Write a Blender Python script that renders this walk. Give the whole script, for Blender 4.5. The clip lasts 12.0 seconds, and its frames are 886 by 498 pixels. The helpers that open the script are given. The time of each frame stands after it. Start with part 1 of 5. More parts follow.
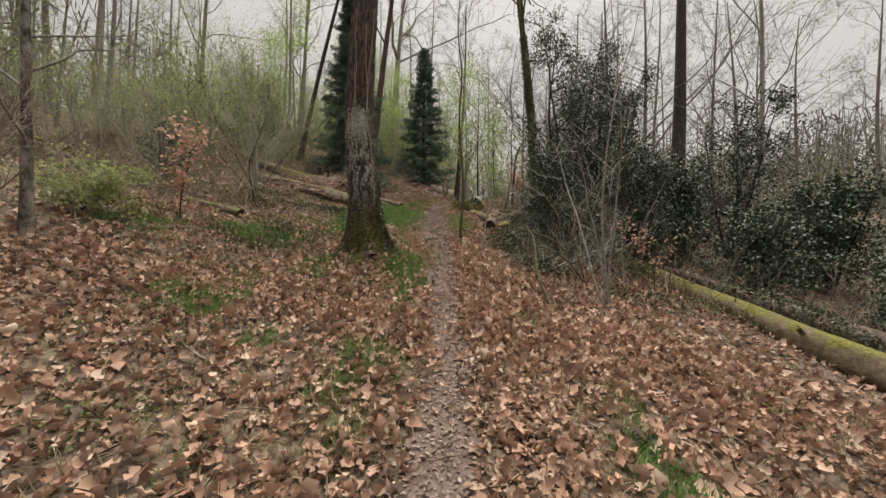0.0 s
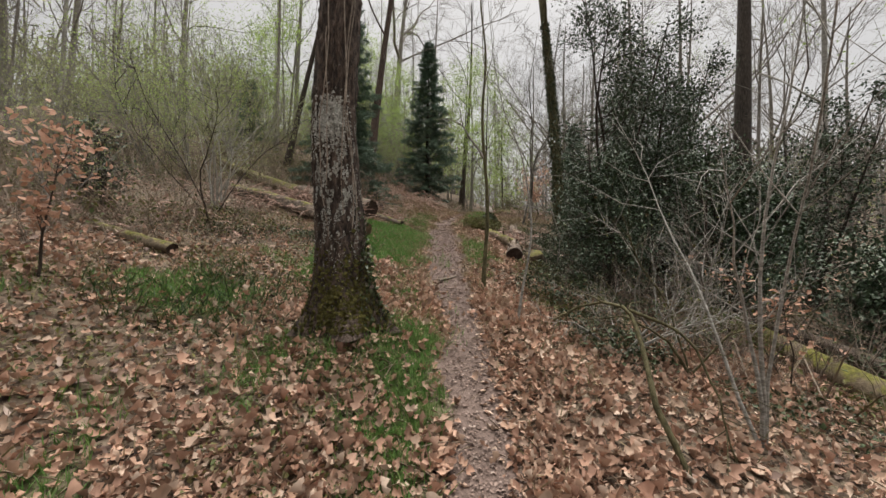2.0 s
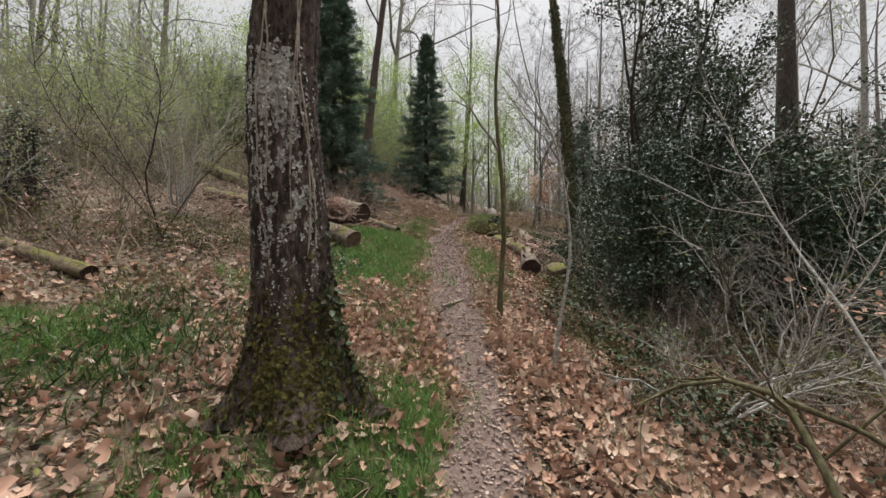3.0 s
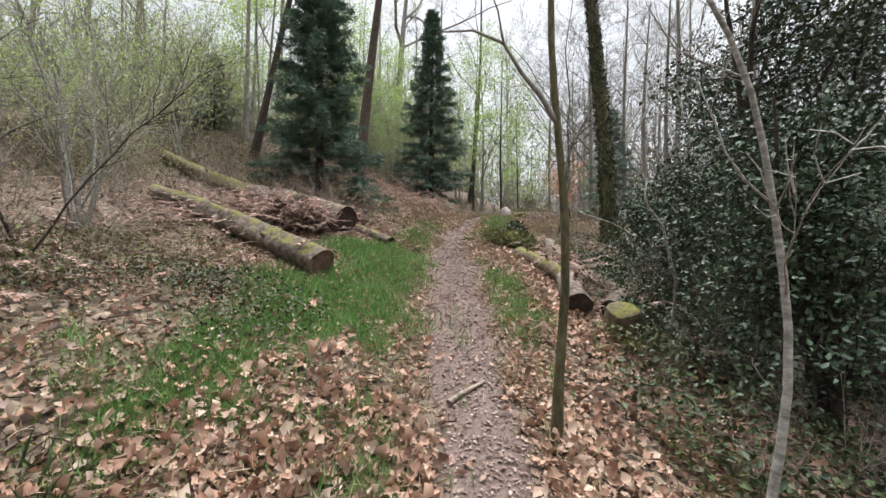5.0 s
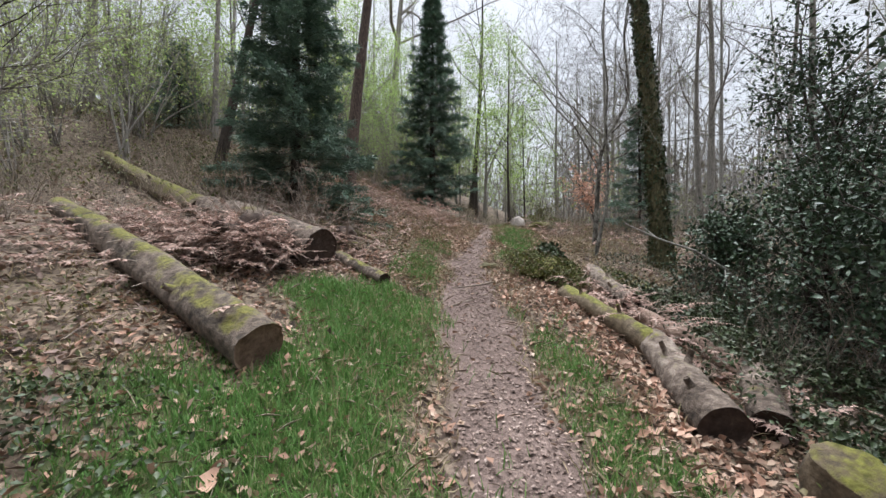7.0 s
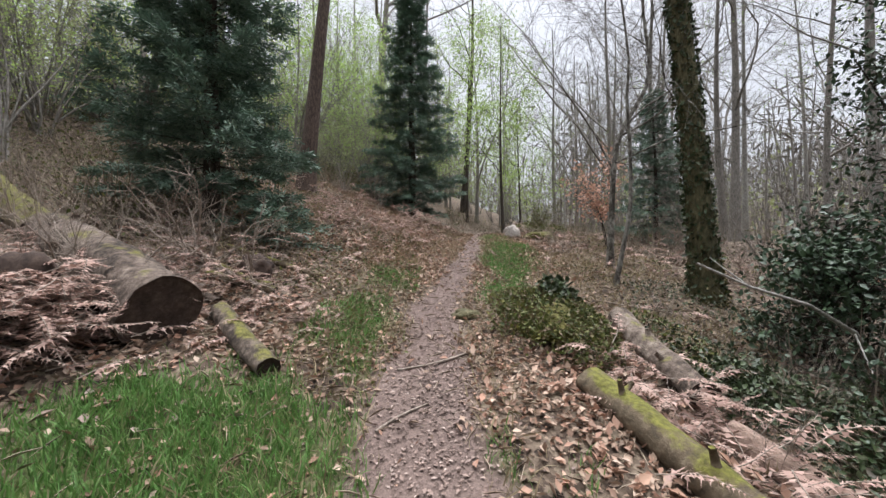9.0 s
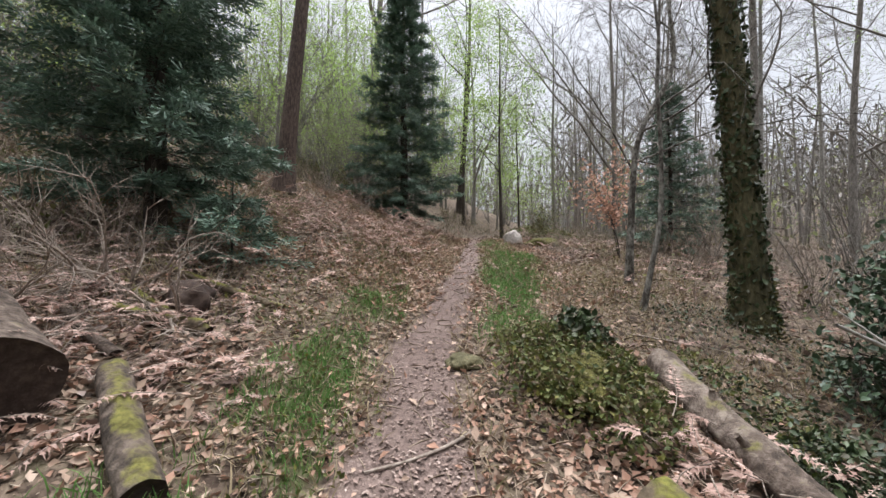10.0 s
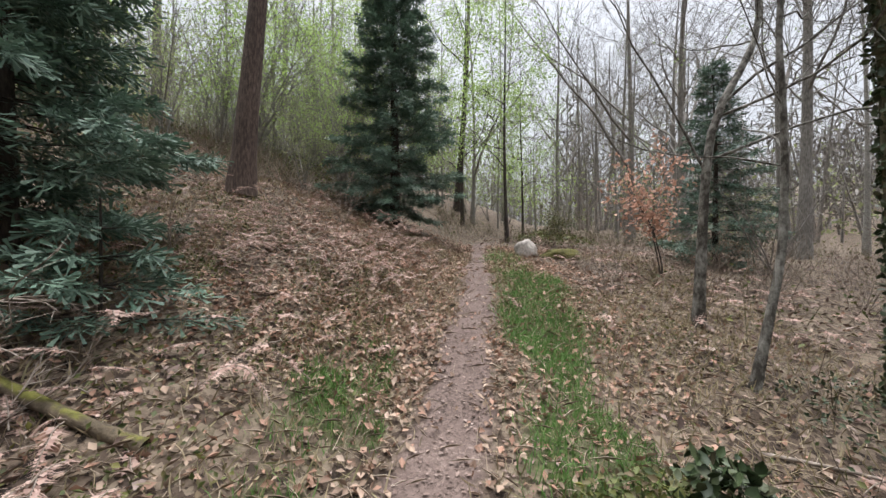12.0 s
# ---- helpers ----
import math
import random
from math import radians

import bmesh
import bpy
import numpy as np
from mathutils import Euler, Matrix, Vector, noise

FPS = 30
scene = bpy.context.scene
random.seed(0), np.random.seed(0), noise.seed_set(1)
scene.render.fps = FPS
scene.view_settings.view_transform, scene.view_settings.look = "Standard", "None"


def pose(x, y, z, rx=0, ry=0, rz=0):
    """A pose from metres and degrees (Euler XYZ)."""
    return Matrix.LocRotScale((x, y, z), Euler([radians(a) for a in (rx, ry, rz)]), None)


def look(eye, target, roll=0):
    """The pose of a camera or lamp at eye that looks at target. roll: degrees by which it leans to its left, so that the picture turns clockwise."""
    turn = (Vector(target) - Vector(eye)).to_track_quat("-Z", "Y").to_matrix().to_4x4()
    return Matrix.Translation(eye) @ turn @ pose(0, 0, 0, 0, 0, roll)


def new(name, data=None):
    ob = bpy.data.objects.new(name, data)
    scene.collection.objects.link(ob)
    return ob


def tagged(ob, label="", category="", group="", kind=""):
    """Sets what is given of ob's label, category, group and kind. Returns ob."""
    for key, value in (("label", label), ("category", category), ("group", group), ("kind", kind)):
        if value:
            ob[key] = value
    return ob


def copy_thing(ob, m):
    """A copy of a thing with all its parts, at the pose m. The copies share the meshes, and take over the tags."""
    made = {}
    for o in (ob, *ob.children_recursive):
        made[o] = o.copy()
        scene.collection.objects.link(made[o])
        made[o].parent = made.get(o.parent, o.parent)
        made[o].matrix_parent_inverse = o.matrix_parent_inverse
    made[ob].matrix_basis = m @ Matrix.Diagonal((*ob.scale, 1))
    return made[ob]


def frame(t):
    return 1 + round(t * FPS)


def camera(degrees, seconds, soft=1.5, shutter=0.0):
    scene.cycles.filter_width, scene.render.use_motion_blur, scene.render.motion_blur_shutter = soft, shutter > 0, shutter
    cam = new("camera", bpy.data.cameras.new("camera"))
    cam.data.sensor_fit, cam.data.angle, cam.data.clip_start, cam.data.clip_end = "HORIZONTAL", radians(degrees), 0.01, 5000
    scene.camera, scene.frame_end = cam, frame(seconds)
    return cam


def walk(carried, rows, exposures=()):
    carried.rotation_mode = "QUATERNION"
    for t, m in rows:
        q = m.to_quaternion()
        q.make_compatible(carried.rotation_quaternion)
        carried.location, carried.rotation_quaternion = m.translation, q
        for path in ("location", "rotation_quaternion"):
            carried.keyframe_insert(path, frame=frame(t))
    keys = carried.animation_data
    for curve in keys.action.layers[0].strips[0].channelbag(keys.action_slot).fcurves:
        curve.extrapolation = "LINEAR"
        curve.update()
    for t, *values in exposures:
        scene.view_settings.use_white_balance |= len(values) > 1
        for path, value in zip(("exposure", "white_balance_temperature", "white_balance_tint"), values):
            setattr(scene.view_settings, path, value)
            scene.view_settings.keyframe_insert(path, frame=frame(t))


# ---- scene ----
cam = camera(100.0, 12.0, soft=1.5)
PATH = [
    (0, (-0.036, -0.134, 1.624), (-0.028, 1.866, 1.666), 0.5),
    (0.5, (-0.063, 0.443, 1.809), (-0.062, 2.443, 1.854), 0.4),
    (1, (-0.127, 0.98, 2.034), (-0.129, 2.98, 2.08), 0.5),
    (1.5, (-0.161, 1.502, 2.216), (-0.164, 3.501, 2.269), 0.8),
    (2, (-0.261, 2.044, 2.356), (-0.26, 4.043, 2.41), 0.7),
    (2.5, (-0.288, 2.751, 2.443), (-0.294, 4.75, 2.505), 0.4),
    (3, (-0.307, 3.293, 2.587), (-0.306, 5.292, 2.648), 0.1),
    (3.2, (-0.319, 3.535, 2.641), (-0.317, 5.534, 2.704), 0.1),
    (4.8, (-0.301, 5.065, 2.986), (-0.335, 7.065, 3.017), 0.4),
    (5, (-0.313, 5.308, 3.044), (-0.348, 7.308, 3.078), 0.4),
    (5.5, (-0.374, 5.844, 3.141), (-0.413, 7.843, 3.179), 0.2),
    (6, (-0.449, 6.332, 3.294), (-0.487, 8.331, 3.335), 0.3),
    (6.5, (-0.52, 6.826, 3.456), (-0.547, 8.825, 3.497), 0.2),
    (7, (-0.593, 7.313, 3.571), (-0.609, 9.312, 3.615), 0.1),
    (7.2, (-0.588, 7.505, 3.623), (-0.6, 9.504, 3.668), 0.1),
    (8.8, (-0.173, 9.173, 4.005), (-0.169, 11.172, 4.047), -0.4),
    (9, (-0.137, 9.372, 4.054), (-0.134, 11.371, 4.102), -0.5),
    (9.5, (-0.146, 9.914, 4.183), (-0.13, 11.913, 4.227), -0.6),
    (10, (-0.098, 10.375, 4.311), (-0.071, 12.374, 4.352), -0.3),
    (10.5, (-0.073, 10.807, 4.478), (-0.043, 12.807, 4.512), -0.2),
    (11, (-0.118, 11.256, 4.618), (-0.086, 13.256, 4.638), -0.2),
    (11.5, (-0.122, 11.702, 4.727), (-0.083, 13.701, 4.737), -0.3),
    (12, (-0.154, 12.121, 4.803), (-0.1, 14.12, 4.805), -0.3),
]
walk(cam, [(t, look(eye, target, roll)) for t, eye, target, roll in PATH], [(0, 0.22, 7150, 11), (3, 0.36, 6600, 10), (5, 0.84, 6250, 9), (7, 0.66, 6000, 10), (9, 0.68, 6100, 12), (12, 0.7, 6150, 11)])
SKY, SUN = 0.136, 3.7

# ---------- world and light ----------
world = bpy.data.worlds.new("overcast_sky")
scene.world = world
world.use_nodes = True
wn, wl = world.node_tree.nodes, world.node_tree.links
sky = wn.new("ShaderNodeTexSky")
sky.sky_type = "NISHITA"
sky.sun_disc = False
sky.sun_elevation, sky.sun_rotation = radians(80), radians(20)
sky.air_density, sky.dust_density, sky.ozone_density = 1.0, 6.0, 1.0
grey = wn.new("ShaderNodeHueSaturation")
grey.inputs["Saturation"].default_value = 0.16
wl.new(sky.outputs[0], grey.inputs["Color"])
wl.new(grey.outputs[0], wn["Background"].inputs["Color"])
wn["Background"].inputs["Strength"].default_value = SKY
sun = new("sun", bpy.data.lights.new("sun", "SUN"))
sun.data.energy, sun.data.angle, sun.data.color = SUN, radians(70), (1.0, 0.97, 0.94)
sun.matrix_world = look((3, 14, 60), (0, 6, 0))

# ---------- terrain ----------
TRAIL_Y = [-14, -4, 0, 2.75, 5.1, 7.3, 9.2, 10.4, 12.1, 13.4, 16, 20, 24, 30, 45, 80]
TRAIL_Z = [-3.1, -1.1, 0.02, 0.77, 1.3, 1.86, 2.35, 2.66, 3.1, 3.42, 3.98, 4.62, 5.0, 5.4, 6.6, 9.5]
TRAIL_BEND = [(-12, 0), (0, 0.02), (6, 0.0), (8.8, -0.2), (11, -0.22), (13.2, -0.3), (14.2, -0.15), (16.2, 0.3), (20, 0.8), (24, 1.3), (30, 3.5), (45, 10)]
BY, BX = [b[0] for b in TRAIL_BEND], [b[1] for b in TRAIL_BEND]


def trail_z(y):
    y = np.asarray(y, float)
    return sum(np.interp(y + d, TRAIL_Y, TRAIL_Z) for d in (-1.2, -0.6, 0, 0.6, 1.2)) / 5


def trail_x(y):
    y = np.asarray(y, float)
    return sum(np.interp(y + d, BY, BX) for d in (-1, -0.5, 0, 0.5, 1)) / 5


def trail_half(y):
    return np.interp(y, [0, 5, 8, 11.5, 13, 16, 24], [0.24, 0.25, 0.36, 0.48, 0.38, 0.27, 0.24])


def wave(x, y, s, seed):
    """Smooth pseudo-random waves in about -1 to 1."""
    r = np.random.RandomState(seed)
    out = np.zeros_like(np.asarray(x, float))
    for _ in range(7):
        a, p = r.uniform(0, 6.28, 2)
        k = s * r.uniform(0.6, 1.8)
        out = out + np.sin((x * math.cos(a) + y * math.sin(a)) * k + p)
    return out / 3.2


def ground_z(x, y):
    x, y = np.asarray(x, float), np.asarray(y, float)
    u = x - trail_x(y)
    l, l2, r = np.maximum(-u - 0.6, 0), np.maximum(-u - 2.6, 0), np.maximum(u - 0.5, 0)
    k1 = np.interp(y, [0, 5, 8, 10, 14, 20], [0.08, 0.10, 0.16, 0.2, 0.25, 0.40])
    k2 = np.interp(y, [0, 5, 8, 10, 12.6, 16, 20], [0.32, 0.27, 0.0, -0.03, -0.12, -0.12, 0.0])
    up = k1 * l + k2 * l2
    up = np.where(up > 3.2, 3.2 + (up - 3.2) * 0.35, up)
    rk = np.interp(y, [5, 10, 14, 20, 28], [0.19, 0.19, 0.15, 0.03, 0.05])
    dn = -rk * r
    dn = np.where(dn < -1.2, -1.2 + (dn + 1.2) * 0.6, dn)
    dn = np.maximum(dn, -7) + np.clip((u - 38) * 0.30, 0, 26)
    off = np.clip((np.abs(u) - trail_half(y)) / 0.5, 0, 1)
    bumps = off * (0.035 * wave(x, y, 2.2, 3) + 0.02 * wave(x, y, 6, 4)) + 0.008 * wave(x, y, 9, 5)
    dip = -0.035 * (1 - off)
    return trail_z(y) + up + dn + bumps + dip + 0.22 * np.exp(-((x + 1.1) ** 2 + (y - 5.6) ** 2) / 0.5)


def gz(x, y):
    return float(ground_z(x, y))


# patches of grass: middle, radii, strength
GRASS = [(-1.4, 10.8, 0.62, 1.15, 1.5), (-1.5, 9.3, 0.9, 0.8, 0.9), (-2.3, 8.6, 1.0, 0.7, 0.5), (-0.95, 13.3, 0.32, 1.0, 0.9), (-0.8, 15.0, 0.3, 1.2, 0.35), (0.55, 9.9, 0.28, 1.3, 0.9),
         (0.95, 15.6, 0.33, 1.4, 1.2), (1.3, 18.2, 0.38, 2.2, 1.3), (0.55, 14.2, 0.22, 0.6, 0.7), (-0.5, 4.2, 0.25, 1.6, 0.5), (-0.55, 6.0, 0.4, 1.2, 0.75), (-1.3, 5.2, 0.7, 0.5, 0.6), (-2.9, 6.3, 0.8, 0.7, 0.5),
         (-2.5, 3.6, 0.4, 0.45, 0.8), (-1.5, 3.1, 0.3, 0.25, 0.8), (-0.75, 2.6, 0.2, 0.6, 0.5), (-4.0, 5.0, 0.5, 0.5, 0.9), (0.8, 3.6, 0.15, 0.3, 0.6), (1.3, 2.6, 0.2, 0.2, 0.6),
         (-2.6, 4.6, 0.3, 0.3, 0.6), (-1.9, 7.6, 0.7, 0.5, 0.5), (0.2, 11.6, 0.15, 0.3, 0.5), (-0.2, 9.0, 0.12, 1.3, 0.5), (-1.8, 11.5, 0.4, 0.4, 0.5), (1.2, 1.9, 0.2, 0.3, 0.6), (-1.2, 1.8, 0.25, 0.3, 0.5)]


def grassy(x, y):
    out = np.zeros_like(np.asarray(x, float))
    for cx, cy, rx, ry, k in GRASS:
        out = out + k * np.exp(-(((x - cx) / rx) ** 2 + ((y - cy) / ry) ** 2))
    return np.clip(out + (0.3 * wave(x, y, 3.0, 11) + 0.25 * wave(x, y, 8.0, 12)) * (out > 0.12), 0, 1.2)


def trodden(x, y):
    """1 on the bare earth of the trail, 0 off it."""
    u = np.abs(x - trail_x(y) + 0.05 * wave(x, y, 2.5, 22)) + 0.05 * wave(x, y, 5, 21)
    return np.clip(1.25 - (u / trail_half(y)) ** 2, 0, 1) * np.clip((26 - y) / 2, 0, 1)


# ---------- materials ----------
def node_mat(name, cols, scale=8.0, stretch=(1, 1, 1), rough=0.8, bump=0.4, island=False, vary=0.0, spec=0.3, moss=None, through_light=0.0, big=0.25, relief="noise", lift=0.02):
    """A procedural surface: a ramp of colours run by two sizes of noise, with relief; island: colour by piece; moss: (colour, amount) on upper sides."""
    m = bpy.data.materials.new(name)
    m.use_nodes = True
    n, l = m.node_tree.nodes, m.node_tree.links
    b = n["Principled BSDF"]
    b.inputs["Roughness"].default_value = rough
    b.inputs["Specular IOR Level"].default_value = spec
    tc, mp = n.new("ShaderNodeTexCoord"), n.new("ShaderNodeMapping")
    mp.inputs["Scale"].default_value = stretch
    l.new(tc.outputs["Object"], mp.inputs["Vector"])
    fine, wide = n.new("ShaderNodeTexNoise"), n.new("ShaderNodeTexNoise")
    fine.inputs["Scale"].default_value, fine.inputs["Detail"].default_value = scale, 8
    fine.inputs["Roughness"].default_value = 0.7
    wide.inputs["Scale"].default_value, wide.inputs["Detail"].default_value = scale * 0.12, 3
    l.new(mp.outputs[0], fine.inputs["Vector"])
    l.new(tc.outputs["Object"], wide.inputs["Vector"])
    ramp = n.new("ShaderNodeValToRGB")
    els = ramp.color_ramp.elements
    while len(els) < len(cols):
        els.new(0.5)
    for i, c in enumerate(cols):
        els[i].position = i / (len(cols) - 1) if island else 0.3 + 0.4 * i / (len(cols) - 1)
        els[i].color = (*c, 1)
    geo = n.new("ShaderNodeNewGeometry")
    if island:
        l.new(geo.outputs["Random Per Island"], ramp.inputs["Fac"])
    else:
        mixf = n.new("ShaderNodeMath")
        mixf.operation = "MULTIPLY_ADD"
        l.new(wide.outputs["Fac"], mixf.inputs[0])
        mixf.inputs[1].default_value = big
        sub = n.new("ShaderNodeMath")
        sub.operation = "SUBTRACT"
        l.new(fine.outputs["Fac"], sub.inputs[0])
        sub.inputs[1].default_value = big / 2
        l.new(sub.outputs[0], mixf.inputs[2])
        l.new(mixf.outputs[0], ramp.inputs["Fac"])
    col = ramp.outputs["Color"]
    hsv = n.new("ShaderNodeHueSaturation")
    l.new(col, hsv.inputs["Color"])
    val = n.new("ShaderNodeMapRange")
    val.inputs["To Min"].default_value, val.inputs["To Max"].default_value = 0.75 - vary / 2, 1.25 + vary / 2
    l.new(wide.outputs["Fac"] if island else fine.outputs["Fac"], val.inputs["Value"])
    l.new(val.outputs[0], hsv.inputs["Value"])
    col = hsv.outputs["Color"]
    if moss:
        sep = n.new("ShaderNodeSeparateXYZ")
        l.new(geo.outputs["Normal"], sep.inputs[0])
        add = n.new("ShaderNodeMath")
        add.operation = "MULTIPLY_ADD"
        l.new(sep.outputs["Z"], add.inputs[0])
        add.inputs[1].default_value = 0.45
        patch = n.new("ShaderNodeMath")
        patch.operation = "MULTIPLY_ADD"
        l.new(fine.outputs["Fac"], patch.inputs[0])
        patch.inputs[1].default_value = 0.7
        spread = n.new("ShaderNodeMath")
        spread.operation = "MULTIPLY_ADD"
        mid = n.new("ShaderNodeTexNoise")
        mid.inputs["Scale"].default_value, mid.inputs["Detail"].default_value = 4.0, 5
        l.new(tc.outputs["Object"], mid.inputs["Vector"])
        l.new(mid.outputs["Fac"], spread.inputs[0])
        spread.inputs[1].default_value, spread.inputs[2].default_value = 1.1, -0.4
        l.new(spread.outputs[0], patch.inputs[2])
        l.new(patch.outputs[0], add.inputs[2])
        mr = n.new("ShaderNodeMapRange")
        mr.inputs["From Min"].default_value, mr.inputs["From Max"].default_value = moss[1], moss[1] + 0.16
        l.new(add.outputs[0], mr.inputs["Value"])
        mix = n.new("ShaderNodeMix")
        mix.data_type = "RGBA"
        l.new(mr.outputs[0], mix.inputs["Factor"])
        l.new(col, mix.inputs[6])
        tuft = n.new("ShaderNodeValToRGB")
        tuft.color_ramp.elements[0].position, tuft.color_ramp.elements[1].position = 0.32, 0.68
        tuft.color_ramp.elements[0].color = (*[q * 0.45 for q in moss[0]], 1)
        tuft.color_ramp.elements[1].color = (*[q * 1.25 for q in moss[0]], 1)
        grain = n.new("ShaderNodeTexNoise")
        grain.inputs["Scale"].default_value, grain.inputs["Detail"].default_value = 28, 6
        l.new(tc.outputs["Object"], grain.inputs["Vector"])
        l.new(grain.outputs["Fac"], tuft.inputs["Fac"])
        l.new(tuft.outputs["Color"], mix.inputs[7])
        col = mix.outputs[2]
    l.new(col, b.inputs["Base Color"])
    if bump:
        bp = n.new("ShaderNodeBump")
        bp.inputs["Strength"].default_value, bp.inputs["Distance"].default_value = bump, lift
        if relief == "cells":
            vo = n.new("ShaderNodeTexVoronoi")
            vo.inputs["Scale"].default_value = scale
            l.new(mp.outputs[0], vo.inputs["Vector"])
            l.new(vo.outputs["Distance"], bp.inputs["Height"])
        else:
            l.new(fine.outputs["Fac"], bp.inputs["Height"])
        l.new(bp.outputs[0], b.inputs["Normal"])
    if through_light:
        tr, ms = n.new("ShaderNodeBsdfTranslucent"), n.new("ShaderNodeMixShader")
        l.new(col, tr.inputs["Color"])
        ms.inputs[0].default_value = through_light
        l.new(b.outputs[0], ms.inputs[1])
        l.new(tr.outputs[0], ms.inputs[2])
        l.new(ms.outputs[0], n["Material Output"].inputs["Surface"])
    return m


def ground_mat():
    m = bpy.data.materials.new("forest_soil")
    m.use_nodes = True
    n, l = m.node_tree.nodes, m.node_tree.links
    b = n["Principled BSDF"]
    b.inputs["Roughness"].default_value, b.inputs["Specular IOR Level"].default_value = 0.9, 0.2
    tc = n.new("ShaderNodeTexCoord")

    def layer(scale, cols, wide):
        vo, no, nz = n.new("ShaderNodeTexVoronoi"), n.new("ShaderNodeTexNoise"), n.new("ShaderNodeTexNoise")
        vo.inputs["Scale"].default_value = scale
        no.inputs["Scale"].default_value, no.inputs["Detail"].default_value = scale * 1.7, 8
        nz.inputs["Scale"].default_value, nz.inputs["Detail"].default_value = wide, 4
        for t in (no, nz):
            l.new(tc.outputs["Object"], t.inputs["Vector"])
        warp = n.new("ShaderNodeVectorMath")
        warp.operation = "MULTIPLY_ADD"
        l.new(no.outputs["Color"], warp.inputs[0])
        warp.inputs[1].default_value = (0.06, 0.06, 0.06)
        l.new(tc.outputs["Object"], warp.inputs[2])
        l.new(warp.outputs[0], vo.inputs["Vector"])
        sep = n.new("ShaderNodeSeparateColor")
        l.new(vo.outputs["Color"], sep.inputs[0])
        a1 = n.new("ShaderNodeMath")
        a1.operation = "MULTIPLY_ADD"
        l.new(sep.outputs[0], a1.inputs[0])
        a1.inputs[1].default_value = 0.45
        a2 = n.new("ShaderNodeMath")
        a2.operation = "MULTIPLY_ADD"
        l.new(nz.outputs["Fac"], a2.inputs[0])
        a2.inputs[1].default_value = 0.5
        a3 = n.new("ShaderNodeMath")
        a3.operation = "MULTIPLY_ADD"
        l.new(no.outputs["Fac"], a3.inputs[0])
        a3.inputs[1].default_value, a3.inputs[2].default_value = 0.35, -0.17
        l.new(a3.outputs[0], a2.inputs[2])
        l.new(a2.outputs[0], a1.inputs[2])
        rp = n.new("ShaderNodeValToRGB")
        e = rp.color_ramp.elements
        while len(e) < len(cols):
            e.new(0.5)
        for i, c in enumerate(cols):
            e[i].position, e[i].color = 0.2 + 0.6 * i / (len(cols) - 1), (*c, 1)
        l.new(a1.outputs[0], rp.inputs["Fac"])
        return rp.outputs["Color"], a1.outputs[0]

    litter, h1 = layer(22, [(0.018, 0.013, 0.01), (0.06, 0.042, 0.03), (0.12, 0.09, 0.065), (0.2, 0.158, 0.115), (0.07, 0.062, 0.034)], 1.3)
    earth, h2 = layer(55, [(0.05, 0.036, 0.03), (0.115, 0.083, 0.07), (0.17, 0.125, 0.107), (0.13, 0.095, 0.08), (0.28, 0.215, 0.185)], 2.2)
    turf, h3 = layer(40, [(0.03, 0.035, 0.013), (0.06, 0.08, 0.025), (0.10, 0.12, 0.04)], 3)

    def blend(fac_name, c0, c1, spread):
        at, no, ad, mr, mx = n.new("ShaderNodeAttribute"), n.new("ShaderNodeTexNoise"), n.new("ShaderNodeMath"), n.new("ShaderNodeMapRange"), n.new("ShaderNodeMix")
        at.attribute_name = fac_name
        no.inputs["Scale"].default_value, no.inputs["Detail"].default_value = 7, 6
        l.new(tc.outputs["Object"], no.inputs["Vector"])
        ad.operation = "ADD"
        l.new(at.outputs["Fac"], ad.inputs[0])
        l.new(no.outputs["Fac"], ad.inputs[1])
        mr.inputs["From Min"].default_value, mr.inputs["From Max"].default_value = 1.0 - spread, 1.0 + spread
        l.new(ad.outputs[0], mr.inputs["Value"])
        mx.data_type = "RGBA"
        l.new(mr.outputs[0], mx.inputs["Factor"])
        l.new(c0, mx.inputs[6])
        l.new(c1, mx.inputs[7])
        return mx.outputs[2]

    c = blend("turf", litter, turf, 0.25)
    c = blend("trail", c, earth, 0.22)
    l.new(c, b.inputs["Base Color"])
    bp = n.new("ShaderNodeBump")
    bp.inputs["Strength"].default_value, bp.inputs["Distance"].default_value = 0.8, 0.025
    l.new(h1, bp.inputs["Height"])
    bp2 = n.new("ShaderNodeBump")
    bp2.inputs["Strength"].default_value, bp2.inputs["Distance"].default_value = 0.6, 0.012
    l.new(h2, bp2.inputs["Height"])
    l.new(bp.outputs[0], bp2.inputs["Normal"])
    l.new(bp2.outputs[0], b.inputs["Normal"])
    return m


SOIL = ground_mat()
MOSS = (0.11, 0.115, 0.018)
BARK_OAK = node_mat("oak_bark", [(0.01, 0.008, 0.007), (0.04, 0.029, 0.023), (0.1, 0.072, 0.056), (0.17, 0.135, 0.11)], 9, (3, 3, 0.9), 0.9, 1.0, lift=0.06)
# grey bark, with the paleness of distant haze put into its colour
BARK_GREY_HAZED = node_mat("haze_paled_grey_bark", [(0.08, 0.072, 0.062), (0.18, 0.165, 0.145), (0.29, 0.27, 0.245)], 14, (2.5, 2.5, 0.6), 0.9, 0.7)
BARK_PALE = node_mat("pale_bark", [(0.1, 0.095, 0.082), (0.25, 0.24, 0.215), (0.42, 0.41, 0.38)], 16, (1, 1, 2.5), 0.85, 0.4)
BARK_DARK = node_mat("dark_bark", [(0.016, 0.013, 0.011), (0.045, 0.036, 0.029), (0.085, 0.07, 0.056)], 12, (2.5, 2.5, 0.7), 0.9, 0.9)
